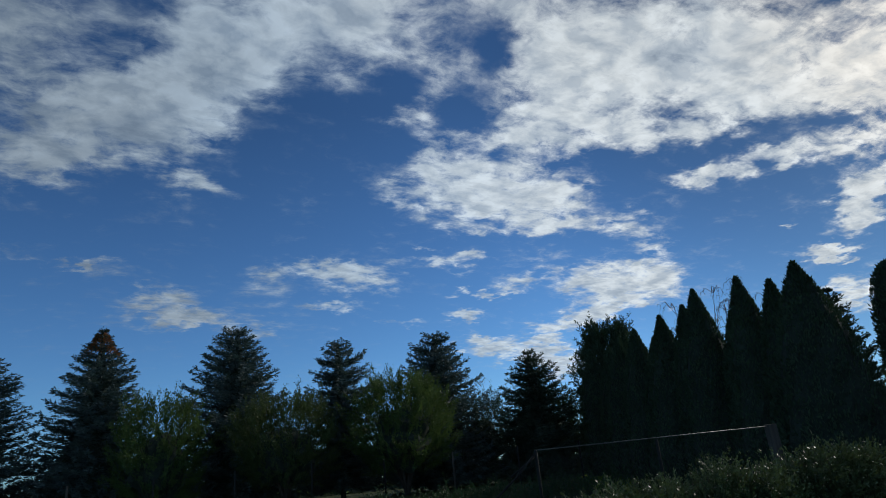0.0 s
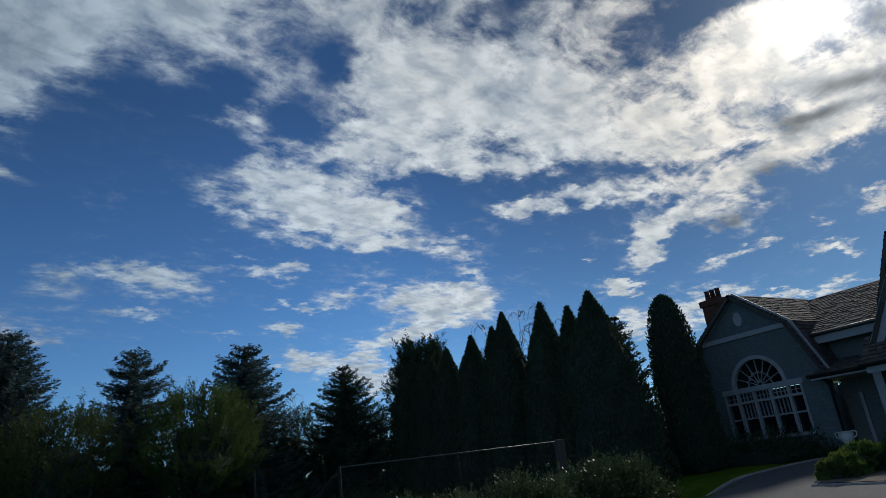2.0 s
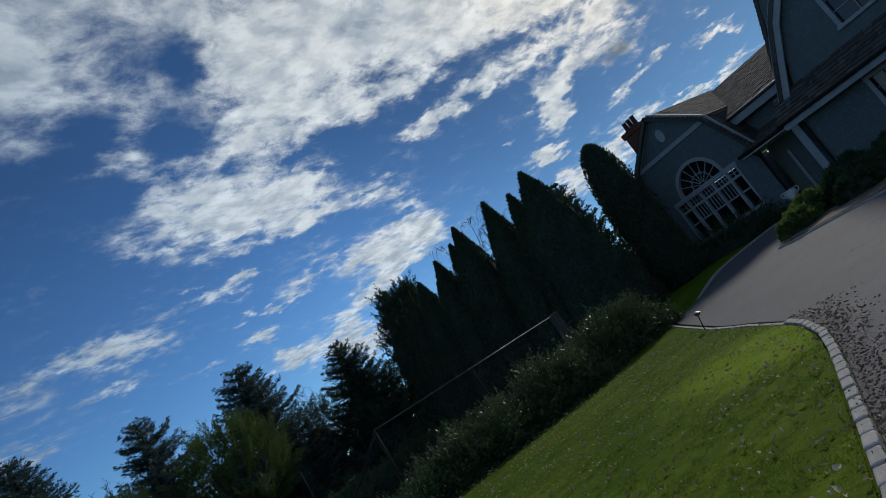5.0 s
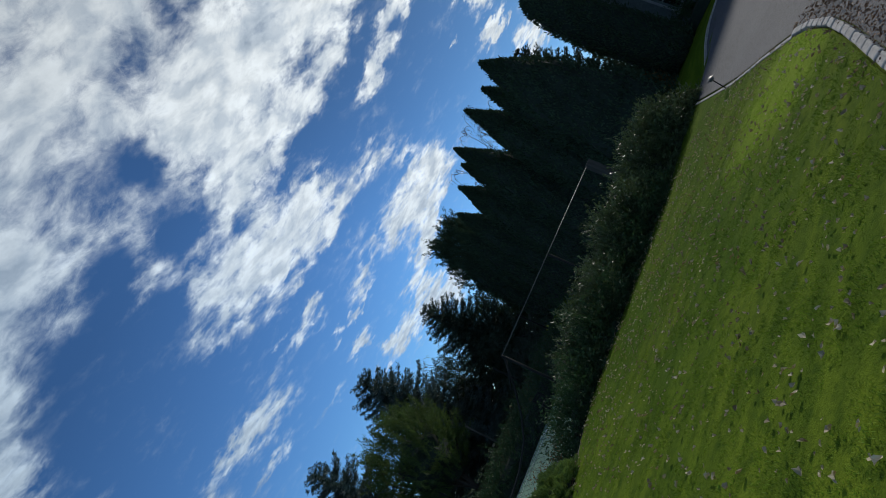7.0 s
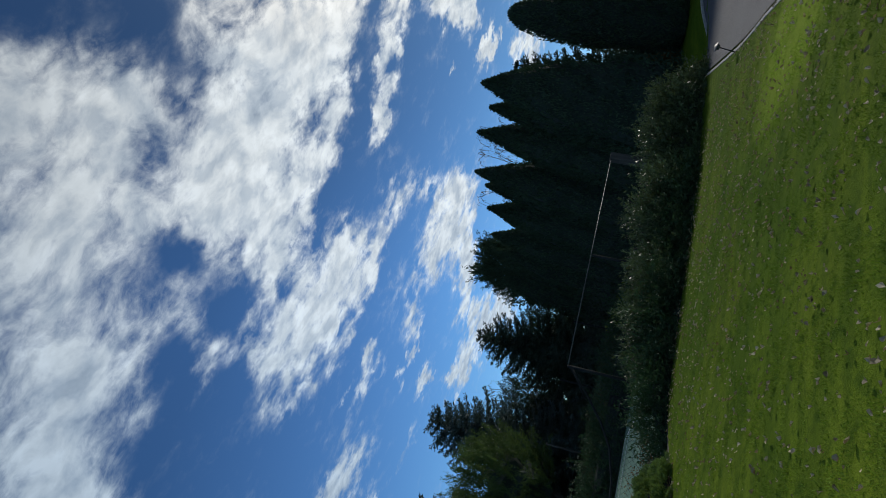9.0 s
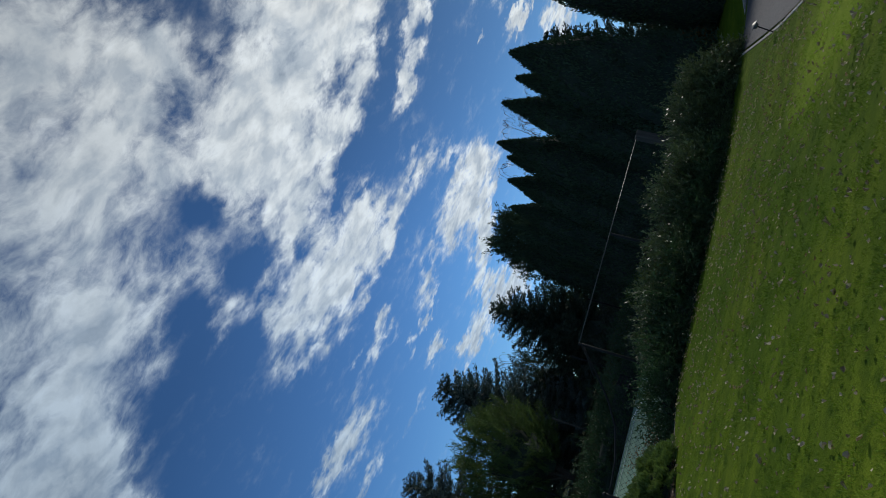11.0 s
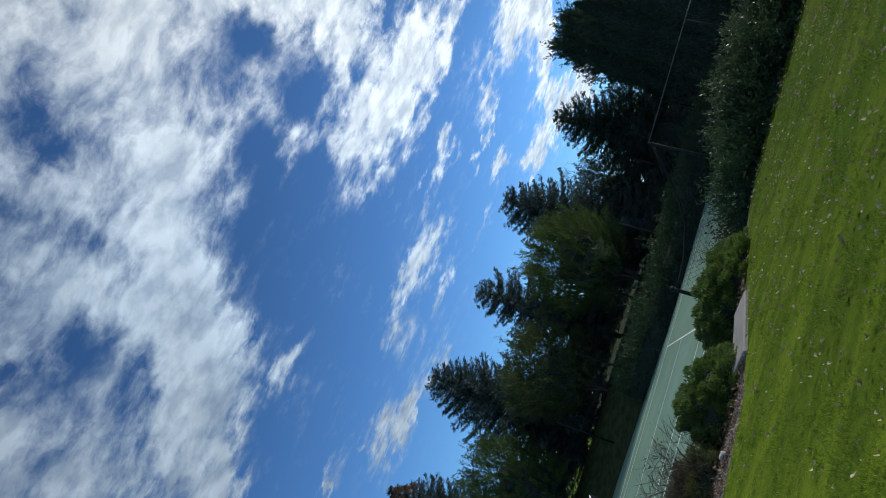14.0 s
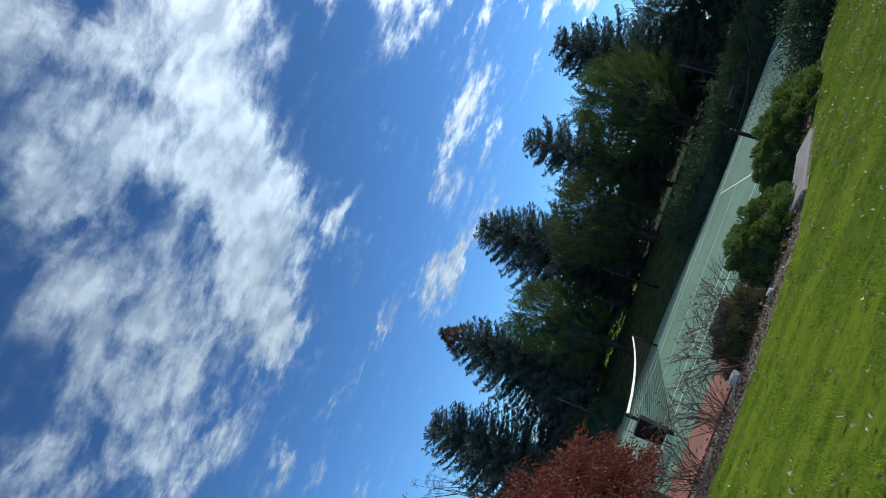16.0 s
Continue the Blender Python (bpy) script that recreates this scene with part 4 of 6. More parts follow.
def mound_quads(rx, ry, rz, n, size, seed, lump=0.22, up=0.5):
    """Sprays gathered into tufts over a rounded mound."""
    g = np.random.default_rng(seed)
    m = max(60, n // 240)
    d = unit(g.normal(size=(m, 3)))
    d[:, 2] = np.abs(d[:, 2]) * 1.1 - 0.08
    reach = 1 + lump * g.uniform(-0.7, 0.35, m)
    i = g.integers(0, m, n)
    spread = 0.75 / math.sqrt(m) * 2.0
    e = unit(d[i] + g.normal(0, spread * 0.55, (n, 3)))
    e[:, 2] = np.maximum(e[:, 2], -0.05)
    near_ = np.exp(-((e - d[i]) ** 2).sum(1) / (2 * spread ** 2 * 0.6))
    s = reach[i] * (0.86 + 0.14 * near_) * (1 - 0.22 * g.random(n) ** 2)
    p = e * s[:, None] * [rx, ry, rz]
    return kites(p, d[i] * 0.8 + e * 0.5 + g.normal(0, 0.5, (n, 3)) + [0, 0, up * 0.6], size * g.uniform(0.6, 1.4, n), size * 0.36 * g.uniform(0.7, 1.3, n))


def mound_core_bm(rx, ry, rz):
    bm = bmesh.new()
    bmesh.ops.create_icosphere(bm, subdivisions=3, radius=1.0)
    for v in bm.verts:
        k = 0.74 * (1 + 0.12 * noise.noise(v.co * 2.5))
        v.co = Vector((v.co.x * rx * k, v.co.y * ry * k, max(v.co.z, -0.15) * rz * k))
    return bm


def shrub(x, y, rx, ry, rz, mat, label, n=12000, size=0.09, seed=1, name="juniper_shrub", lump=0.22, up=0.5):
    t = thing(name, (x, y, float(land(x, y)) - 0.02), label, "shrub", "shrubs along the bed")
    part("inner_shrub", mound_core_bm(rx, ry, rz), M_CORE, t)
    part("leaves", quads_mesh(mound_quads(rx, ry, rz, n, size, seed, lump, up)), mat, t)


shrub(6.15, -4.7, 1.05, 1.0, 0.64, M_JUNIPER, "spreading green juniper beside the lawn", 46000, 0.055, 41, lump=0.3, up=0.3)
shrub(4.3, -6.5, 0.76, 0.72, 0.6, M_JUNIPER, "rounded juniper with yellowish tips beside the lawn", 34000, 0.05, 42, lump=0.3, up=0.3)
shrub(3.15, -6.85, 0.62, 0.55, 0.42, M_DRYLEAF, "low dull brownish shrub in the bed", 16000, 0.05, 43, "bed_shrub", 0.55)


def maple(x, y, r, h, label):
    t = thing("maple_tree", (x, y, float(land(x, y)) - 0.03), label, "tree")
    bm, _ = limbs(h * 0.85, 7, r * 0.8, 61, 0.05)
    part("trunk", bm, M_BARK, t)
    g = np.random.default_rng(62)
    clumps, n = 520, 46000
    d = unit(g.normal(size=(clumps, 3)))
    d[:, 2] = np.abs(d[:, 2]) * 1.05 - 0.05
    c = d * g.uniform(0.62, 1.0, clumps)[:, None] * [r, r, h * 0.72] + [0, 0, h * 0.26]
    i = g.integers(0, clumps, n)
    p = c[i] + g.normal(0, 1, (n, 3)) * [0.16, 0.16, 0.07]
    core = mound_core_bm(r * 0.95, r * 0.95, h * 0.9)
    part("inner_crown", core, M_CORE, t)
    part("crown", quads_mesh(kites(p, d[i] * [1, 1, 0.2] + g.normal(0, 0.5, (n, 3)) - [0, 0, 0.5], g.uniform(0.05, 0.12, n), 0.028)), M_MAPLE, t)


maple(-1.4, -5.1, 1.95, 2.95, "weeping red Japanese maple with lacy leaves")


def twiggy(x, y, r, h, n, seed, label, leaves=0):
    g = np.random.default_rng(seed)
    t = thing("rose_bush", (x, y, float(land(x, y)) - 0.02), label, "bush", "bare rose bushes")
    bm = bmesh.new()
    ends = []
    for _ in range(n):
        a, s, top = g.uniform(0, 6.28), r * g.uniform(0.25, 1.0), h * g.uniform(0.45, 1.0)
        d = Vector((math.cos(a), math.sin(a), 0))
        foot = Vector((g.normal(0, 0.10), g.normal(0, 0.10), 0))
        pts = [foot, foot + d * s * 0.35 + Vector((g.normal(0, 0.03), g.normal(0, 0.03), top * 0.45)), foot + d * s * 0.7 + Vector((g.normal(0, 0.06), g.normal(0, 0.06), top * 0.78)), foot + d * s + Vector((g.normal(0, 0.09), g.normal(0, 0.09), top))]
        tube_bm(pts, [0.0050, 0.0036, 0.0027, 0.0015], 4, bm, False)
        for k in (1, 2, 2):
            p = Vector(pts[k])
            b = a + g.uniform(-1.5, 1.5)
            e = p + Vector((math.cos(b) * 0.8, math.sin(b) * 0.8, g.uniform(0.1, 0.9))) * h * g.uniform(0.12, 0.38)
            tube_bm([p, (p + e) / 2 + Vector((g.normal(0, 0.015), g.normal(0, 0.015), 0.02)), e], [0.0042, 0.0034, 0.002], 4, bm, False)
            ends.append(e)
        ends.append(pts[-1])
    part("cane_tangle", bm, M_TWIG, t)
    if leaves:
        i = g.integers(0, len(ends), leaves)
        p = np.array([tuple(e) for e in ends])[i] + g.normal(0, 0.07, (leaves, 3))
        part("leaves", quads_mesh(kites(p, g.normal(0, 1, (leaves, 3)), 0.05, 0.025)), M_RUST, t)


twiggy(3.45, -7.1, 0.7, 0.85, 46, 71, "bare thorny rose bush with thin stems", 16)
twiggy(2.75, -7.25, 0.75, 0.9, 50, 72, "bare thorny rose bush with thin stems", 16)
twiggy(2.05, -7.6, 0.65, 0.8, 44, 73, "bare thorny rose bush with thin stems", 16)
twiggy(1.25, -7.5, 0.65, 0.75, 44, 74, "bare thorny rose bush beside the red maple", 24)
twiggy(0.25, -7.4, 0.55, 0.55, 36, 76, "rose bush with some rusty leaves beside the red maple", 160)
twiggy(7.3, -2.7, 0.7, 0.95, 22, 75, "thin bush with a few pale autumn leaves", 300)


def hedge(name, x0, x1, y0, y1, tops, mat, n, size, seed, label, shoots=0, bend=lambda x: 0 * x):
    """A loose hedge: leaves over a rounded profile whose height follows tops, with some upright shoots."""
    g = np.random.default_rng(seed)
    t = thing(name, (0, 0, 0), label, "hedge")
    px, pz = [p[0] for p in tops], [p[1] for p in tops]
    k = 26
    m = n // k
    x = g.uniform(x0, x1, m)
    a = g.uniform(-0.1, math.pi, m)
    yc, yr = (y0 + y1) / 2, (y1 - y0) / 2
    bump = 1 + 0.12 * np.sin(x * 2.3 + a * 1.5) + 0.11 * np.sin(x * 4.7 - a * 3) + 0.06 * np.sin(x * 11 + a * 5)
    s = bump * (0.92 - 0.2 * g.random(m) ** 2)
    y = yc - yr * np.cos(a) * s + bend(x)
    gz = land(x, y)
    top = np.interp(x, px, pz) - gz
    z = gz + np.maximum(np.sin(a), 0) * top * s * 0.94 + 0.02
    d = unit(np.stack([g.normal(0, 0.5, m), -np.cos(a) * 1.1 + g.normal(0, 0.35, m), np.abs(np.sin(a)) * 0.9 + 0.25 + g.normal(0, 0.3, m)], 1))
    i = np.repeat(np.arange(m), k)
    w = np.tile(np.linspace(-0.4, 1.0, k), m)
    L = (size * 4.6 * g.uniform(0.4, 1.7, m))[i]
    p = np.stack([x, y, z], 1)[i] + d[i] * (w * L)[:, None] + g.normal(0, size * 0.28, (m * k, 3))
    p[:, 2] = np.maximum(p[:, 2], land(p[:, 0], p[:, 1]) + 0.02)
    q = kites(p, d[i] + g.normal(0, 0.55, (m * k, 3)), size * g.uniform(0.6, 1.3, m * k), size * 0.42)
    core = bmesh.new()
    rings = []
    for xx in np.linspace(x0 + 0.1, x1 - 0.1, 40):
        g0 = float(land(xx, yc + float(bend(xx))))
        tt = float(np.interp(xx, px, pz)) - g0
        rings.append([core.verts.new((xx, yc - yr * 0.66 * math.cos(b) + float(bend(xx)), max(float(land(xx, yc - yr * 0.66 * math.cos(b) + float(bend(xx)))), g0) - 0.05 + max(0, math.sin(b)) * tt * 0.64)) for b in np.linspace(0, math.pi, 9)])
    for r0, r1 in zip(rings, rings[1:]):
        for k in range(8):
            core.faces.new((r0[k], r1[k], r1[k + 1], r0[k + 1]))
    core.faces.new(rings[0])
    core.faces.new(rings[-1][::-1])
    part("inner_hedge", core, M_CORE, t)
    part("leaves", quads_mesh(q), mat, t)
    if shoots:
        bm, lv = bmesh.new(), []
        for _ in range(shoots):
            xx, yy = g.uniform(x0, x1), g.uniform(yc - yr * 0.6, yc + yr * 0.6)
            zz = float(np.interp(xx, px, pz)) - 0.12
            p = Vector((xx, yy, zz))
            e = p + Vector((g.normal(0, 0.08), g.normal(0, 0.08), g.uniform(0.15, 0.55)))
            tube_bm([p, e], [0.008, 0.003], 4, bm, False)
            k = 26
            w = g.random(k)
            pp = np.array(p)[None] + (np.array(e) - np.array(p))[None] * w[:, None] + g.normal(0, 0.025, (k, 3))
            lv.append(kites(pp, g.normal(0, 0.7, (k, 3)) + [0, 0, 0.5], 0.07, 0.03))
        part("shoots", bm, M_TWIG, t)
        part("shoot_leaves", quads_mesh(np.concatenate(lv)), mat, t)


hedge("hedge", 9.2, 17.9, -3.5, -1.9, [(9.2, 0.95), (10.2, 1.3), (10.9, 1.22), (12, 1.45), (12.6, 1.3), (13.6, 1.6), (14.2, 1.42), (15.2, 1.75), (16.0, 1.6), (16.8, 1.8), (17.5, 1.55), (18, 0.95)], M_HEDGE, 84000, 0.085, 81, "loose leafy hedge with upright shoots along the lawn", 115)
hedge("hedge", 7.5, 14.6, -3.75, -2.6, [(7.5, 0.55), (8.3, 0.95), (9.3, 1.08), (11.5, 1.02), (14.0, 0.95), (14.6, 0.6)], M_YEW, 40000, 0.07, 82, "low dark green evergreen hedge in front of the taller one")
far_bend = lambda x: np.interp(x, [-18, -5.4, 0.5, 4.5, 7.2, 9.5, 19.5], [1.2, 1.2, 0.0, -1.9, -3.2, -3.4, -3.4])
hedge("hedge", 4.2, 19.5, 14.9, 16.2, [(4.2, 0.7), (5.0, 1.25), (8, 1.35), (14, 1.4), (19.5, 1.5)], M_YEW, 38000, 0.10, 83, "dark low hedge along the far court fence", bend=far_bend)
hedge("hedge", -18.0, -3.9, 14.9, 16.2, [(-18, 1.6), (-8, 1.9), (-5.2, 1.85), (-3.9, 1.2)], M_YEW, 30000, 0.10, 85, "clipped dark hedge behind the net", bend=far_bend)
hedge("hedge", 26.6, 28.2, -2.0, 3.6, [(26.6, 1.7), (28.2, 1.8)], M_YEW, 9000, 0.11, 84, "clipped dark hedge below the house window")
for k, (x, y, r, h, m) in enumerate(((21.4, -5.95, 0.62, 0.55, M_JUNIPER), (22.4, -6.0, 0.8, 0.72, M_JUNIPER), (22.4, -7.0, 0.55, 0.85, M_YEW), (21.8, -7.6, 0.6, 0.6, M_YEW), (22.6, -8.4, 0.9, 0.8, M_YEW), (22.4, -9.9, 1.0, 0.8, M_YEW),
                                     (22.6, -11.6, 1.1, 0.85, M_YEW), (22.6, -13.4, 1.1, 0.85, M_YEW), (26.4, -5.6, 1.0, 0.8, M_YEW), (26.4, -7.4, 1.1, 0.8, M_YEW), (26.4, -9.4, 1.1, 0.85, M_YEW), (26.4, -11.4, 1.1, 0.85, M_YEW))):
    shrub(x, y, r, r, h, m, "low yellow-green shrub in the bed before the house" if m is M_JUNIPER else "rounded evergreen shrub in the bed before the house", 4500, 0.11, 90 + k, "garden_shrub")
shrub(17.75, -3.35, 0.4, 0.35, 0.4, M_DRYLEAF, "small yellow-brown shrub at the end of the hedge", 2500, 0.07, 97, "autumn_shrub")
shrub(24.3, 3.0, 0.95, 0.95, 1.6, M_RUST, "rusty autumn shrub below the evergreens", 6000, 0.14, 99, "autumn_shrub")
shrub(24.6, 4.4, 1.0, 1.0, 1.2, M_YEW, "dark shrub below the columnar evergreen", 6000, 0.14, 98, "garden_shrub")
house_bed = part("flower_bed", plot([(20.4, -5.8), (22.0, -5.2), (25.0, -4.6), (28.2, -4.3), (28.2, -16), (20.0, -16), (20.2, -9.0)], -0.02, 0.7), M_SOIL)
tagged(house_bed, "dark mulch bed in front of the house", "bed", kind="structure")

# ---- fences ----


def post(name, x, y, top, r, mat, parent, base=None):
    b = float(land(x, y)) - 0.1 if base is None else base
    return part(name, tube_bm([(x, y, b), (x, y, top - 0.02), (x, y, top)], [r, r, r * 0.6], 10), mat, parent)


def link_mesh(parent, p0, p1, low, top_of, cell=0.09):
    """Chain link between two posts: two sets of slanting wires below the rail."""
    p0, p1 = np.array(p0, float), np.array(p1, float)
    L = float(np.hypot(*(p1 - p0)))
    quads = []
    H = max(top_of(f) for f in (0, 0.25, 0.5, 0.75, 1)) - low
    for slant in (1, -1):
        for s in np.arange(-H, L + H, cell * 1.4):
            pts = []
            for v in np.linspace(0, 1, 13):
                u = s + slant * v * H
                if 0 <= u <= L and low + v * H <= top_of(u / L):
                    pts.append((u, low + v * H))
            if len(pts) > 1:
                (u0, z0), (u1, z1) = pts[0], pts[-1]
                a, b = p0 + (p1 - p0) * u0 / L, p0 + (p1 - p0) * u1 / L
                w = 0.0035
                quads.append([(a[0] - w, a[1], z0), (a[0] + w, a[1], z0), (b[0] + w, b[1], z1), (b[0] - w, b[1], z1)])
    part("chain_link", quads_mesh(np.array(quads)), M_WIRE, parent)


FY = -1.5
near_fence = thing("fence", (0, 0, 0), "tall dark chain-link fence with a steel top rail", "fence", "court fences")
for x in (9.57, 12.7):
    post("post", x, FY, 2.52, 0.035, M_DARKPOST, near_fence, -0.1)
part("end_post", box_bm(15.9, 16.12, FY - 0.11, FY + 0.11, -0.1, 2.62, 0.02), M_WOODPOST, near_fence, "thick weathered timber end post")
part("top_rail", tube_bm([(9.57, FY, 2.51), (12.7, FY, 2.545), (15.95, FY, 2.58)], 0.012, 8), M_STEEL, near_fence, "pale galvanised top rail")
part("brace", tube_bm([(9.57, FY, 2.4), (8.9, FY, 1.98)], 0.02, 8), M_DARKPOST, near_fence)
link_mesh(near_fence, (9.57, FY), (15.95, FY), 0.05, lambda f: 2.5 + 0.06 * f)
low_fence = thing("fence", (0, 0, 0), "low dark chain-link fence with a rail that curves upwards", "fence", "court fences")
curve = [(9.57, 2.45), (9.0, 1.95), (8.47, 1.55), (7.94, 1.26), (7.25, 1.1), (6.73, 1.06), (6.5, 1.07)]
part("curved_rail", tube_bm([(x, FY, z) for x, z in curve], 0.026, 8), M_DARKPOST, low_fence)
low_end = post("end_post", 6.5, FY, 1.14, 0.045, M_DARKPOST, low_fence, -0.05)
part("post_cap", tube_bm([(6.5, FY, 1.13), (6.5, FY, 1.16), (6.5, FY, 1.19)], [0.055, 0.055, 0.03], 10), M_DARKPOST, low_end)
cxs, czs = [p[0] for p in curve][::-1], [p[1] for p in curve][::-1]
link_mesh(low_fence, (6.5, FY), (9.57, FY), 0.05, lambda f: float(np.interp(6.5 + 3.07 * f, cxs, czs)))
far_fence = thing("fence", (0, 0, 0), "tall wire fence on pale posts behind the court", "fence", "court fences")
for i in range(-8, 3):
    post("post", 12.3 + 3.43 * i, 16.4, 3.25, 0.045, M_WOODPOST if i in (0, -5) else M_DARKPOST, far_fence)
for z in (3.2, 1.7):
    part("wire", tube_bm([(-17.5, 16.4, z), (0.0, 16.4, z - 0.05), (19.2, 16.4, z)], 0.006, 5), M_DARKPOST, far_fence)
# ---- net ----
net = thing("tennis_net", (0, 0, 0), "sagging black tennis net with a white band", "net")
for y in (-0.91, 11.88):
    post("net_post", 0.0, y, 1.09, 0.045, M_DARKPOST, net, 0.0)
NY = np.linspace(-0.86, 11.83, 33)
NZ = 0.93 + 0.14 * ((NY - 5.485) / 6.35) ** 2
band = bmesh.new()
rings = []
for y, z in zip(NY, NZ):
    rings.append([band.verts.new((sx, y, z + dz_)) for sx, dz_ in ((-0.012, -0.055), (0.012, -0.055), (0.014, 0.0), (0.0, 0.008), (-0.014, 0.0))])
for a, b in zip(rings, rings[1:]):
    for k in range(5):
        band.faces.new((a[k], a[(k + 1) % 5], b[(k + 1) % 5], b[k]))
part("band", band, M_NETBAND, net, "white canvas top band")
q = []
w = 0.0045
for y in np.arange(-0.84, 11.83, 0.05):
    z = 0.93 + 0.14 * ((y - 5.485) / 6.35) ** 2 - 0.05
    q.append([(0.001, y - w, 0.03), (0.001, y + w, 0.03), (0.001, y + w, z), (0.001, y - w, z)])
for f in np.arange(0.04, 0.97, 0.052):
    for y0, y1, z0, z1 in zip(NY, NY[1:], NZ, NZ[1:]):
        q.append([(0, y0, z0 * f - w), (0, y1, z1 * f - w), (0, y1, z1 * f + w), (0, y0, z0 * f + w)])
part("netting", quads_mesh(np.array(q)), M_PLASTIC, net)
part("bottom_cord", tube_bm([(0, -0.86, 0.03), (0, 11.83, 0.03)], 0.006, 5), M_PLASTIC, net)

bin_ = thing("ball_basket", (-0.02, -1.32, 0.0), "black plastic basket hung beside the net post", "basket")
bb = box_bm(-0.22, 0.22, -0.19, 0.19, 0.22, 0.82, 0.03)
for v in bb.verts:
    v.co.x *= 0.8 + 0.25 * (v.co.z - 0.22)
part("body", bb, M_PLASTIC, bin_)
for sx in (-1, 1):
    for sy in (-1, 1):
        part("leg", tube_bm([(0.15 * sx, 0.15 * sy, 0.0), (0.13 * sx, 0.13 * sy, 0.26)], 0.012, 6), M_DARKPOST, bin_)
part("handle", tube_bm([(-0.2, 0.0, 0.8), (-0.2, 0, 1.0), (0.2, 0, 1.0), (0.2, 0, 0.8)], 0.012, 6), M_STEEL, bin_)

bench = thing("bench", (13.2, 11.0, 0.0), "dark slatted bench at the end of the court", "bench")
for yy in (-0.6, 0.6):
    for xx in (-0.2, 0.2):
        part("leg", box_bm(xx - 0.025, xx + 0.025, yy - 0.025, yy + 0.025, 0.0, 0.44 if xx < 0 else 0.9, 0.004), M_DARKPOST, bench)
for k in range(4):
    part("seat_slat", box_bm(-0.22 + 0.11 * k, -0.14 + 0.11 * k, -0.7, 0.7, 0.44, 0.465, 0.004), M_DARKPOST, bench)
for k in range(3):
    part("back_slat", box_bm(0.19, 0.21, -0.7, 0.7, 0.55 + 0.13 * k, 0.63 + 0.13 * k, 0.004), M_DARKPOST, bench)

# ---- stones, kerb, path light ----


def stone(x, y, sx, sy, sz, seed, mat, label, name="rock"):
    bm = bmesh.new()
    bmesh.ops.create_icosphere(bm, subdivisions=3, radius=1.0)
    for v in bm.verts:
        k = 1 + 0.25 * noise.noise(v.co * 1.3 + Vector((seed, 0, 0))) + 0.06 * noise.noise(v.co * 4 + Vector((seed, 3, 0)))
        v.co = Vector((max(min(v.co.x, 0.75), -0.75) * sx * k, max(min(v.co.y, 0.75), -0.75) * sy * k, max(min(v.co.z, 0.7), -0.5) * sz * k))
    tagged(part(name, bm, mat, at=(x, y, float(land(x, y)) + sz * 0.25)), label, "rock", "bed stones")


stone(2.55, -7.6, 0.12, 0.09, 0.09, 1.0, M_STONE, "pale grey rock at the edge of the bed")
stone(3.65, -7.6, 0.07, 0.06, 0.05, 5.0, M_STONE, "small pale rock beside the lawn")
slab = bmesh.new()
box_bm(-0.7, 0.7, -0.22, 0.22, 0.0, 0.1, 0.02, slab)
for v in slab.verts:
    v.co.y += 0.1 * noise.noise(v.co * 2.0)
tagged(part("stone_step", slab, M_SLATE, at=pose(5.22, -6.65, float(land(5.3, -7.0)) - 0.05, 0, 0, 50)), "flat grey stone slab between the junipers", "stone step")


def pathlight(x, y):
    z = float(land(x, y))
    t = thing("path_light", pose(x, y, z - 0.03, 6, 8, 0), "small dark path light on a stake", "lamp")
    part("stake", tube_bm([(0, 0, 0), (0, 0, 0.36)], 0.012, 8), M_DARKPOST, t)
    head = part("lamp_head", tube_bm([(0, 0, 0.34), (0, 0, 0.39)], [0.05, 0.06], 12), M_STEEL, t)
    part("cap", tube_bm([(0, 0, 0.39), (0, 0, 0.40), (0, 0, 0.44)], [0.11, 0.10, 0.02], 16), M_STEEL, head)


pathlight(14.78, -6.72)

# ---- house ----
FLOOR = 1.0


shingle_rng = random.Random(77)


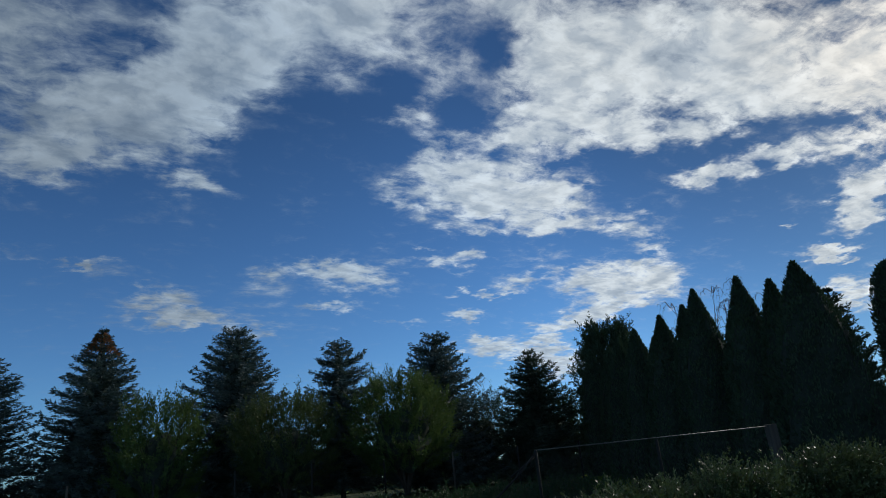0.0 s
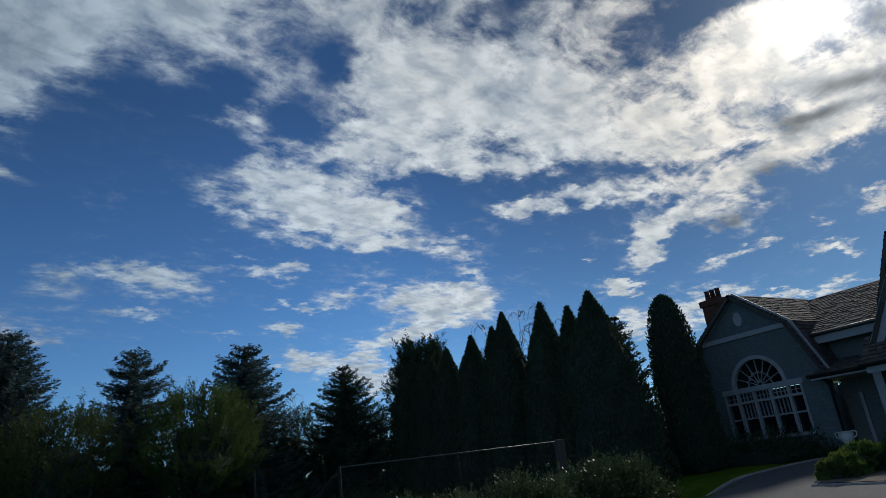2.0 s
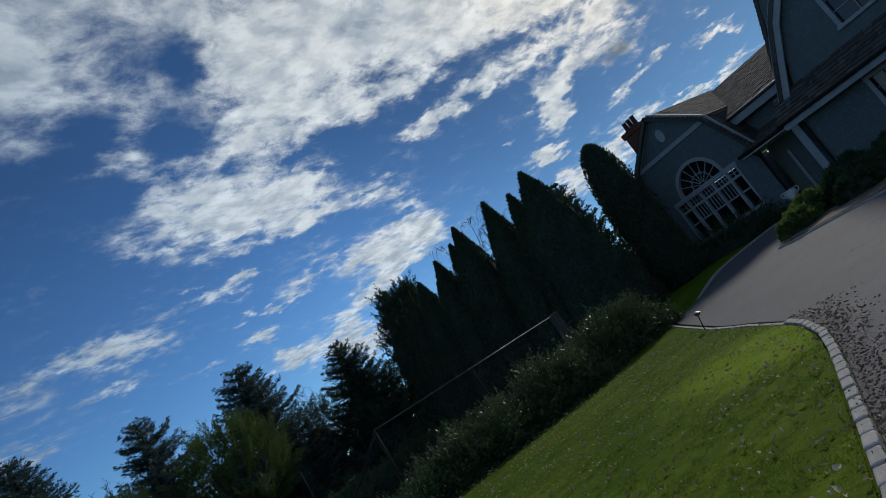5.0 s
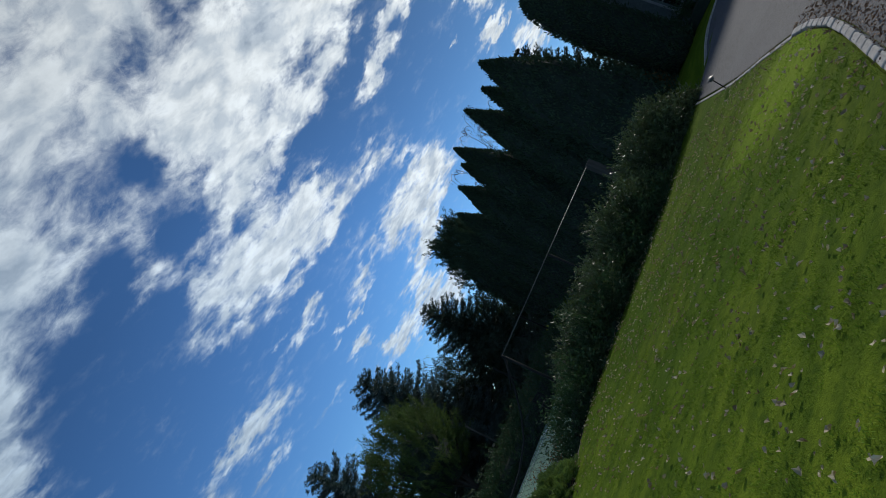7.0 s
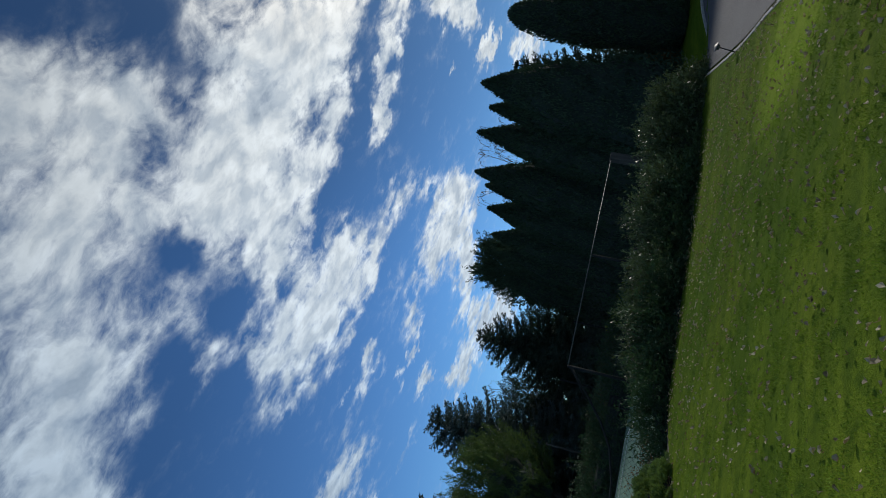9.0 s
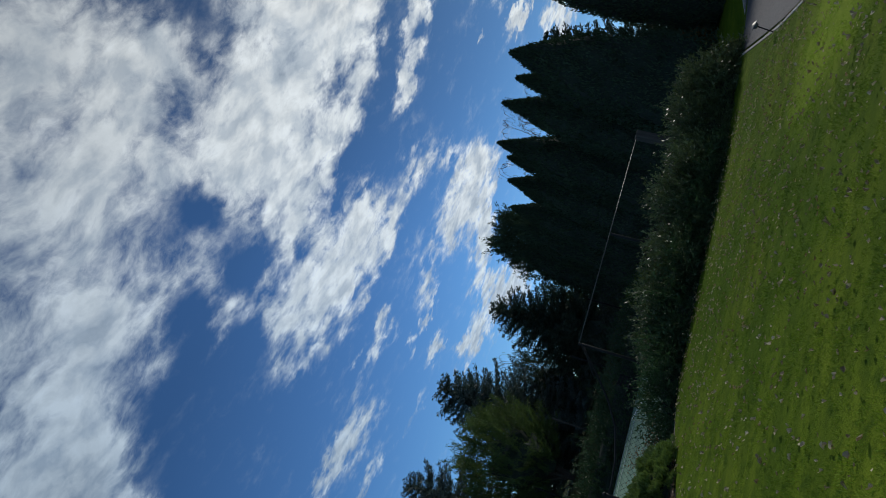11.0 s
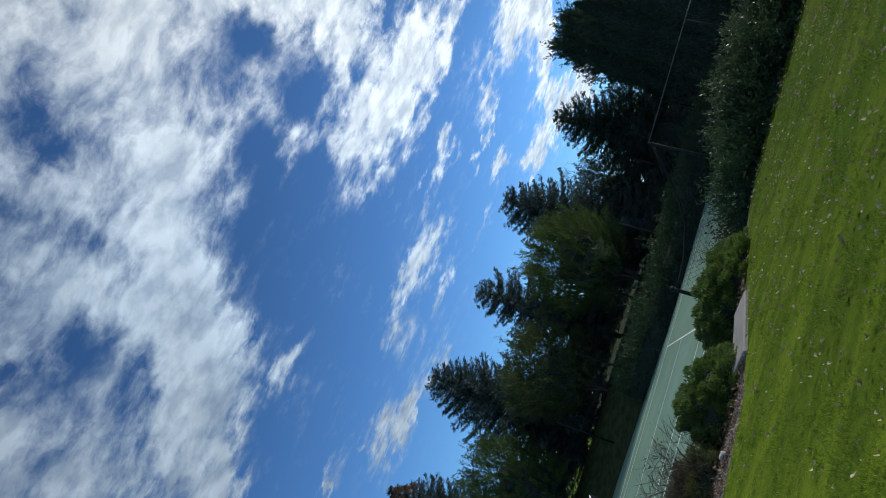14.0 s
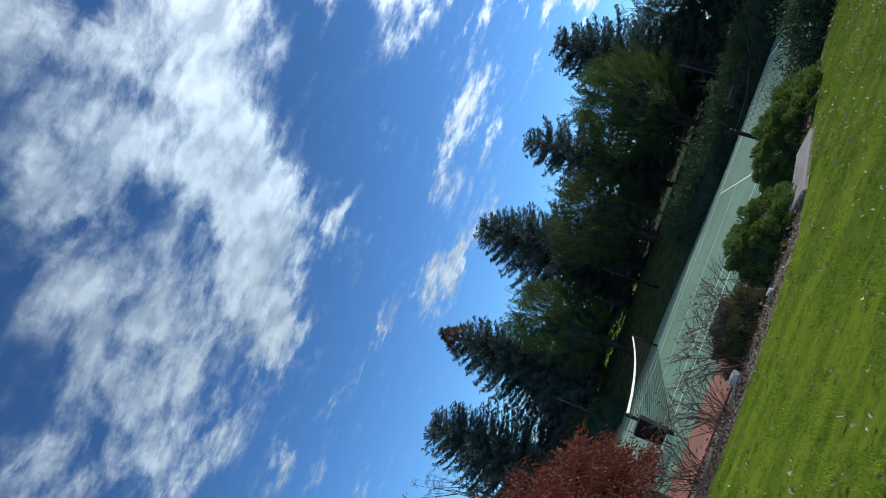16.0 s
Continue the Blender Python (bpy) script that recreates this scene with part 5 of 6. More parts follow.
def courses_bm(a, b, c, d, n, lift=0.03):
    """A roof slope between eave a-b and ridge d-c, laid in n overlapping courses."""
    a, b, c, d = Vector(a), Vector(b), Vector(c), Vector(d)
    nor = (b - a).cross(d - a).normalized()
    if nor.z < 0:
        nor = -nor
    bm = bmesh.new()
    for i in range(n):
        f0, f1 = i / n, (i + 1.25) / n
        f1 = min(f1, 1.0)
        wide = (b.lerp(c, f0) - a.lerp(d, f0)).length
        u = 0.0
        while u < 1.0:
            w = min(1.0, u + max(0.07, shingle_rng.gauss(0.2, 0.07)) / max(wide, 0.2))
            if w > 0.985:
                w = 1.0
            up = lift * shingle_rng.uniform(0.5, 1.5)
            jog = shingle_rng.uniform(-0.08, 0.10) / n
            gap = 0.012 / max(wide, 0.2)
            lo = [a.lerp(d, max(0.0, f0 + jog)).lerp(b.lerp(c, max(0.0, f0 + jog)), min(x_, 1.0)) for x_ in (u, w - gap)]
            hi = [a.lerp(d, f1).lerp(b.lerp(c, f1), min(x_, 1.0)) for x_ in (u, w - gap)]
            v = [bm.verts.new(p) for p in (lo[0] + nor * up, lo[1] + nor * up, hi[1], hi[0], lo[0] - nor * 0.02, lo[1] - nor * 0.02)]
            bm.faces.new(v[:4])
            bm.faces.new((v[0], v[4], v[5], v[1]))
            u = w
    v = [bm.verts.new(p - nor * 0.14) for p in (a, b, c, d)] + [bm.verts.new(p - nor * 0.002) for p in (a, b, c, d)]
    for k in range(4):
        bm.faces.new((v[k], v[(k + 1) % 4], v[4 + (k + 1) % 4], v[4 + k]))
    bm.faces.new(v[:4][::-1])
    bmesh.ops.recalc_face_normals(bm, faces=bm.faces)
    return bm


def board_bm(p, q, wide, thick, normal=(-1, 0, 0), bm=None):
    """A straight board from p to q."""
    p, q, n = Vector(p), Vector(q), Vector(normal)
    u = (q - p).normalized()
    s = n.cross(u).normalized()
    bm = bm or bmesh.new()
    v = [bm.verts.new(e + s * a * wide / 2 + n * b * thick) for e in (p, q) for a, b in ((-1, 0), (1, 0), (1, 1), (-1, 1))]
    for k in range(4):
        bm.faces.new((v[k], v[(k + 1) % 4], v[4 + (k + 1) % 4], v[4 + k]))
    bm.faces.new(v[:4][::-1])
    bm.faces.new(v[4:])
    bmesh.ops.recalc_face_normals(bm, faces=bm.faces)
    return bm


house = thing("house", (0, 0, 0), "grey shingled house with white trim and gambrel gables", "house")
GX = 28.7


# gable with the great window
arch_c, arch_r = (0.57, 3.98), 1.12
arch = [(arch_c[0] + arch_r * math.cos(a), arch_c[1] + arch_r * math.sin(a)) for a in np.linspace(0, math.pi, 17)]
great = [(-1.13, 2.0), (2.21, 2.0), (2.21, 3.78), (-1.13, 3.78)]
gable = [(-2.25, FLOOR - 0.3), (3.7, FLOOR - 0.3), (3.7, 4.1), (2.83, 6.1), (0.73, 7.72), (-1.37, 6.1), (-2.25, 4.1)]
part("wall", panel_bm(gable, [great, arch], 0.22, lambda u, v, w: (GX + w, u, v)), M_WALL, house)
part("side_wall", box_bm(GX + 0.22, 40, 3.5, 3.7, FLOOR - 0.3, 4.1), M_WALL, house)
for (y0, z0), (y1, z1) in (((-2.45, 3.85), (-1.42, 6.16)), ((-1.42, 6.16), (0.73, 7.84)), ((3.0, 6.04), (0.73, 7.84)), ((3.95, 3.85), (2.88, 6.16))):
    part("rake_board", board_bm((GX - 0.03, y0, z0), (GX - 0.03, y1, z1), 0.24, 0.05), M_TRIM, house)
part("frieze_board", box_bm(GX - 0.07, GX - 0.004, -1.3, 2.76, 6.0, 6.2, 0.01), M_TRIM, house)
for (y0, z0), (y1, z1), n in (((-2.5, 3.8), (-1.42, 6.18), 14), ((-1.42, 6.18), (0.73, 7.88), 13), ((3.96, 3.8), (2.88, 6.18), 14), ((2.88, 6.18), (0.73, 7.88), 13)):
    part("roof", courses_bm((GX - 0.3, y0, z0), (34.2, y0, z0), (34.2, y1, z1), (GX - 0.3, y1, z1), n), M_ROOF, house, "weathered wood shingle roof")
vent = tube_bm([(GX + 0.0, 0.73, 6.8), (GX - 0.05, 0.73, 6.8)], [0.2, 0.2], 20)
for v in vent.verts:
    v.co.z = 6.8 + (v.co.z - 6.8) * 1.5
part("vent", vent, M_TRIM, house, "white oval gable vent")

window = part("window", box_bm(GX + 0.12, GX + 0.14, -1.1, 2.18, 2.03, 3.75), M_GLASS, house, "wide white window with small panes")
part("window_sill", box_bm(GX - 0.08, GX + 0.1, -1.28, 2.36, 1.88, 1.99, 0.01), M_TRIM, window)
part("head_board", box_bm(GX - 0.06, GX + 0.1, -1.28, 2.36, 3.79, 4.0, 0.01), M_TRIM, window)
for y in (-1.22, 2.22):
    part("jamb", box_bm(GX - 0.05, GX + 0.1, y, y + 0.09, 2.0, 3.78), M_TRIM, window)
cuts = [-1.13, -0.6, 0.17, 0.92, 1.68, 2.21]
for y in cuts[1:-1]:
    part("mullion", box_bm(GX - 0.03, GX + 0.11, y - 0.06, y + 0.06, 2.0, 3.78), M_TRIM, window)
part("transom_bar", box_bm(GX - 0.035, GX + 0.11, -1.13, 2.21, 3.36, 3.46), M_TRIM, window)
for y0, y1 in zip(cuts, cuts[1:]):
    n = 4 if y1 - y0 > 0.6 else 2
    for k in range(1, n):
        y = y0 + 0.05 + (y1 - y0 - 0.1) * k / n
        part("muntin", box_bm(GX + 0.05, GX + 0.11, y - 0.014, y + 0.014, 3.46, 3.78), M_TRIM, window)
        if n == 4:
            part("muntin", box_bm(GX + 0.05, GX + 0.11, y - 0.014, y + 0.014, 2.78, 3.36), M_TRIM, window)
    part("muntin", box_bm(GX + 0.04, GX + 0.112, y0 + 0.05, y1 - 0.05, 2.72, 2.78), M_TRIM, window)
    part("muntin", box_bm(GX + 0.052, GX + 0.109, y0 + 0.05, y1 - 0.05, 3.6, 3.626), M_TRIM, window)
fan = part("fan_window", panel_bm(arch, [], 0.02, lambda u, v, w: (GX + 0.12 + w, u, v)), M_GLASS, house, "half-round fanlight with spokes")
outer = [(arch_c[0] + 1.24 * math.cos(a), arch_c[1] + 1.24 * math.sin(a)) for a in np.linspace(0, math.pi, 21)]
inner_ = [(arch_c[0] + 1.08 * math.cos(a), arch_c[1] + 1.08 * math.sin(a)) for a in np.linspace(math.pi, 0, 21)]
part("arch_frame", panel_bm(outer + inner_, [], 0.16, lambda u, v, w: (GX - 0.06 + w, u, v)), M_TRIM, fan)
for a in np.linspace(0, math.pi, 9)[1:-1]:
    c, s = math.cos(a), math.sin(a)
    part("spoke", board_bm((GX + 0.11, arch_c[0] + 0.12 * c, arch_c[1] + 0.12 * s), (GX + 0.11, arch_c[0] + 1.09 * c, arch_c[1] + 1.09 * s), 0.028, 0.05), M_TRIM, fan)
ring = bmesh.new()
for a0, a1 in zip(np.linspace(0, math.pi, 9), np.linspace(0, math.pi, 9)[1:]):
    am = (a0 + a1) / 2
    p = [(GX + 0.112, arch_c[0] + r_ * math.cos(a), arch_c[1] + r_ * math.sin(a)) for a, r_ in ((a0, 0.62), (am, 0.5), (a1, 0.62))]
    board_bm(p[0], p[1], 0.024, 0.05, bm=ring)
    board_bm(p[1], p[2], 0.024, 0.05, bm=ring)
part("swag_bars", ring, M_TRIM, fan)

# chimney
chim = part("chimney", box_bm(30.8, 31.7, 2.9, 3.85, 4.0, 8.45, 0.02), M_BRICK, house, "red-brown brick chimney with clay pots")
part("chimney_cap", box_bm(30.72, 31.78, 2.82, 3.93, 8.2, 8.5, 0.03), M_BRICK, chim)
for k in range(3):
    part("chimney_pot", tube_bm([(31.2, 3.08 + 0.3 * k, 8.5), (31.2, 3.08 + 0.3 * k, 8.95), (31.2, 3.08 + 0.3 * k, 9.0)], [0.13, 0.11, 0.135], 12), M_BRICK, chim)

# link wing between the gables
part("roof", courses_bm((29.3, -1.3, 5.55), (29.3, -6.0, 5.55), (33.9, -6.0, 7.72), (33.9, 0.9, 7.72), 22), M_ROOF, house, "weathered wood shingle roof")
part("roof", courses_bm((38.5, 0.9, 5.5), (38.5, -6.0, 5.5), (33.9, -6.0, 7.72), (33.9, 0.9, 7.72), 8), M_ROOF, house)
part("gutter", tube_bm([(29.25, -1.35, 5.52), (29.25, -5.0, 5.52)], 0.06, 8), M_STEEL, house, "bright metal gutter")
part("fascia", box_bm(29.35, 29.42, -5.0, -1.5, 5.15, 5.5), M_TRIM, house)
part("wall", box_bm(29.9, 30.1, -5.2, -2.0, FLOOR - 0.3, 5.5), M_WALL, house)
porch = part("porch_roof", courses_bm((28.0, -1.95, 3.92), (28.0, -4.9, 3.92), (29.9, -4.9, 4.5), (29.9, -1.95, 4.5), 8), M_ROOF, house)
part("gutter", tube_bm([(27.95, -1.9, 3.9), (27.95, -4.6, 3.88)], 0.065, 8), M_DARKPOST, porch)
part("soffit", box_bm(28.0, 29.9, -4.6, -2.0, 3.74, 3.8), M_TRIM, porch)
door = part("door", box_bm(29.8, 29.89, -3.75, -2.75, FLOOR, 3.05, 0.01), M_WALL, house, "dark panelled front door")
part("door_frame", box_bm(29.78, 29.88, -3.9, -3.77, FLOOR, 3.15), M_TRIM, door)
part("door_frame", box_bm(29.78, 29.88, -2.73, -2.6, FLOOR, 3.15), M_TRIM, door)
lantern = part("lantern", tube_bm([(29.6, -4.05, 2.6), (29.6, -4.05, 2.95)], [0.06, 0.09], 8), M_DARKPOST, house)
part("pilaster", box_bm(28.05, 28.3, -4.42, -4.12, FLOOR - 0.2, 3.75, 0.01), M_TRIM, house, "white corner pilaster")
for x, y, z1 in ((28.52, -2.33, 3.75), (27.75, -4.75, 3.75)):
    part("downspout", tube_bm([(x - 0.45, y + 0.25, 3.85), (x - 0.1, y + 0.05, 3.72), (x, y, 3.5), (x, y, FLOOR)], 0.045, 8), M_DARKPOST, house)

# great gambrel gable
BX = 27.9
low_win = [(-8.4, 2.3), (-7.15, 2.3), (-7.15, 3.45), (-8.4, 3.45)]
part("wall", panel_bm([(-4.65, FLOOR - 0.3), (-16.5, FLOOR - 0.3), (-16.5, 4.0), (-4.65, 4.0)], [low_win], 0.22, lambda u, v, w: (BX + w, u, v)), M_WALL, house)
part("side_wall", box_bm(BX + 0.22, 30, -4.86, -4.65, FLOOR - 0.3, 4.0), M_WALL, house)
up_win = [(-10.2, 5.4), (-7.58, 5.4), (-7.58, 6.85), (-10.2, 6.85)]
part("wall", panel_bm([(-4.85, 4.0), (-12.95, 4.0), (-11.75, 6.9), (-8.9, 9.0), (-6.05, 6.9)], [up_win], 0.22, lambda u, v, w: (BX + 0.1 + w, u, v)), M_WALL, house)
for win, n in ((low_win, 3), (up_win, 4)):
    x = BX if win is low_win else BX + 0.1
    (y0, z0), (y1, z1) = win[0], win[2]
    w_ = part("window", box_bm(x + 0.12, x + 0.14, y0, y1, z0, z1), M_GLASS, house, "white framed window")
    part("jamb", box_bm(x - 0.05, x + 0.1, y0 - 0.14, y0, z0, z1), M_TRIM, w_)
    part("jamb", box_bm(x - 0.05, x + 0.1, y1, y1 + 0.14, z0, z1), M_TRIM, w_)
    part("head_board", box_bm(x - 0.055, x + 0.1, y0 - 0.16, y1 + 0.16, z1, z1 + 0.16), M_TRIM, w_)
    part("window_sill", box_bm(x - 0.09, x + 0.1, y0 - 0.18, y1 + 0.18, z0 - 0.12, z0), M_TRIM, w_)
    for k in range(1, n):
        y = y0 + (y1 - y0) * k / n
        wide = 0.05 if (win is up_win and k == 2) else 0.016
        part("muntin", box_bm(x + 0.05, x + 0.11, y - wide, y + wide, z0, z1), M_TRIM, w_)
    for k in (1, 2):
        z = z0 + (z1 - z0) * k / 3
        part("muntin", box_bm(x + 0.055, x + 0.108, y0, y1, z - 0.014, z + 0.014), M_TRIM, w_)
rake = [(-4.5, 4.15), (-5.4, 5.75), (-6.08, 6.9), (-6.62, 7.5), (-7.35, 8.08), (-8.9, 9.12)]
for sgn in (1, -1):
    pr = [(-8.9 + sgn * (y + 8.9), z) for y, z in rake]
    for p, q in zip(pr, pr[1:]):
        part("rake_board", board_bm((BX - 0.1, *p), (BX - 0.1, *q), 0.42, 0.06), M_TRIM, house)
        n = max(3, int(math.hypot(q[0] - p[0], q[1] - p[1]) / 0.17))
        part("roof", courses_bm((BX - 0.2, p[0] + 0.12 * sgn, p[1] + 0.1), (39, p[0] + 0.12 * sgn, p[1] + 0.1), (39, q[0] + 0.12 * sgn, q[1] + 0.1), (BX - 0.2, q[0] + 0.12 * sgn, q[1] + 0.1), n), M_ROOF, house)
# taller roof behind the gable
for sgn, a, b in ((1, (-3.9, 5.8), (-5.11, 8.67)),):
    part("roof", courses_bm((30.2, *a), (39, *a), (39, *b), (30.2, *b), 17), M_ROOF, house)
part("roof", courses_bm((30.2, -5.11, 8.67), (39, -5.11, 8.67), (39, -8.9, 8.9), (30.2, -8.9, 8.9), 10), M_ROOF, house)
part("wall", panel_bm([(-4.1, 5.6), (-8.9, 5.6), (-8.9, 8.8), (-5.2, 8.6)], [], 0.1, lambda u, v, w: (30.25 + w, u, v)), M_WALL, house)
part("pent_roof", courses_bm((27.15, -4.3, 3.9), (27.15, -16.5, 3.9), (28.0, -16.5, 4.85), (28.0, -4.3, 4.85), 7), M_ROOF, house, "dark shingled skirt roof")
part("gutter", tube_bm([(27.1, -4.25, 3.88), (27.1, -16.5, 3.88)], 0.07, 8), M_DARKPOST, house)
part("fascia", box_bm(27.2, 27.27, -16.5, -4.4, 3.6, 3.85), M_TRIM, house)
part("back_wall", box_bm(39.8, 40.0, -16.5, 3.7, FLOOR - 0.3, 4.1), M_WALL, house)
part("side_wall", box_bm(BX + 0.22, 40, -16.5, -16.3, FLOOR - 0.3, 4.0), M_WALL, house)

urn = thing("garden_urn", Matrix.Translation((27.0, -3.2, float(land(27.0, -3.2)) - 0.02)) @ Matrix.Scale(0.82, 4), "white garden urn with handles beside the entrance", "urn")
part("plinth", box_bm(-0.22, 0.22, -0.22, 0.22, 0.0, 0.35, 0.02), M_STONE, urn)
bowl = part("bowl", tube_bm([(0, 0, 0.35), (0, 0, 0.4), (0, 0, 0.46), (0, 0, 0.6), (0, 0, 0.82), (0, 0, 0.95), (0, 0, 0.98)], [0.17, 0.15, 0.08, 0.2, 0.3, 0.27, 0.34], 18), M_POT, urn)
for s in (-1, 1):
    part("handle", tube_bm([(0, 0.27 * s, 0.7), (0, 0.42 * s, 0.78), (0, 0.44 * s, 0.94), (0, 0.31 * s, 0.97)], 0.025, 6), M_POT, bowl)

# ---- kerb ----
kerb = thing("kerb", (0, 0, 0), "pale granite block kerb round the lawn", "kerb", kind="structure")


def along(points, gap):
    pts = np.array(points, float)
    seg = np.hypot(*np.diff(pts, axis=0).T)
    s = np.r_[0, np.cumsum(seg)]
    for d in np.arange(gap / 2, s[-1], gap):
        i = min(np.searchsorted(s, d) - 1, len(seg) - 1)
        f = (d - s[i]) / seg[i]
        p = pts[i] + (pts[i + 1] - pts[i]) * f
        t = pts[i + 1] - pts[i]
        yield p, math.atan2(t[1], t[0])


def fall(x, y, a, reach=0.3):
    """How far the ground climbs along a line, in degrees."""
    rise = float(land(x + reach * math.cos(a), y + reach * math.sin(a)) - land(x - reach * math.cos(a), y - reach * math.sin(a)))
    return math.degrees(math.atan2(rise, 2 * reach))


blocks = []
for k in range(4):
    bm = box_bm(-0.125, 0.125, -0.05, 0.05, -0.12, 0.03, 0.018)
    for v in bm.verts:
        v.co += Vector((noise.noise(v.co * 5 + Vector((k, 0, 0))), noise.noise(v.co * 5 + Vector((0, k, 2))), noise.noise(v.co * 5 + Vector((3, 0, k))))) * 0.008
    me = bpy.data.meshes.new("block")
    bm.to_mesh(me)
    bm.free()
    me.materials.append(M_STONE)
    blocks.append(me)
g = np.random.default_rng(5)
for (x, y), a in along(KERB[4:12], 0.268):
    x, y = x - 0.075 * math.sin(a), y + 0.075 * math.cos(a)
    part("block", blocks[g.integers(0, 4)], None, kerb, at=pose(x, y, float(land(x, y)) + g.normal(0, 0.004), g.normal(0, 0.8), g.normal(0, 0.8) - fall(x, y, a), math.degrees(a) + g.normal(0, 0.7)))
small_block = box_bm(-0.17, 0.17, -0.032, 0.032, -0.1, 0.014, 0.008)
me = bpy.data.meshes.new("edging_stone")
small_block.to_mesh(me)
small_block.free()
me.materials.append(M_STONE)
for line in (KERB[1:5], [(18.5, -0.8), (19.6, -1.0), (20.5, -1.7), (22.9, -1.9), (25.0, -1.95), (28.0, -2.2)], [(19.9, -16.0), (20.1, -9.0), (20.3, -5.8), (22.0, -5.1), (25.0, -4.5)]):
    for (x, y), a in along(line, 0.344):
        part("edging_stone", me, None, kerb, at=pose(x, y, float(land(x, y)), 0, -fall(x, y, a), math.degrees(a) + g.normal(0, 0.3)))

# ---- grass blades, fallen leaves, litter ----
lawn_loop = [(x, float(front_edge(x))) for x in edge_x] + KERB + [(-30, -30)]


def on_lawn(n, x0, x1, y0, y1, g):
    x, y = g.uniform(x0, x1, n), g.uniform(y0, y1, n)
    loop = lawn_loop
    hit = np.zeros(n, bool)
    for (ax, ay), (bx, by) in zip(loop, loop[1:] + loop[:1]):
        cross = (ay > y) != (by > y)
        with np.errstate(divide="ignore", invalid="ignore"):
            hit ^= cross & (x < (bx - ax) * (y - ay) / (by - ay) + ax)
    return x[hit], y[hit]


g = np.random.default_rng(11)
x, y = on_lawn(590000, -0.5, 16.5, -14.5, -3.5, g)
away = np.hypot(x - 3.9, y + 15.9)
keep = g.random(len(x)) < np.clip(1.25 - away / 13.0, 0.12, 1.0)
x, y = x[keep], y[keep]
n = len(x)
p = np.stack([x, y, land(x, y) - 0.006], 1)
tall = 0.7 + 0.65 * np.sin(x * 5.1 + np.sin(y * 4.3)) * np.sin(y * 6.2 + x) ** 2 + 0.35 * np.sin(x * 13.0 + 2 * np.sin(y * 9.0)) * np.sin(y * 15.0 + np.sin(x * 7.0))
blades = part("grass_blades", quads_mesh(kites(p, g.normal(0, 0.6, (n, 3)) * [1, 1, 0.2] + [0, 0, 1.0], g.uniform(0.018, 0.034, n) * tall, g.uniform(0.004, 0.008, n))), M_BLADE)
tagged(blades, "short green blades of mown grass on the lawn", "grass", kind="stuff")


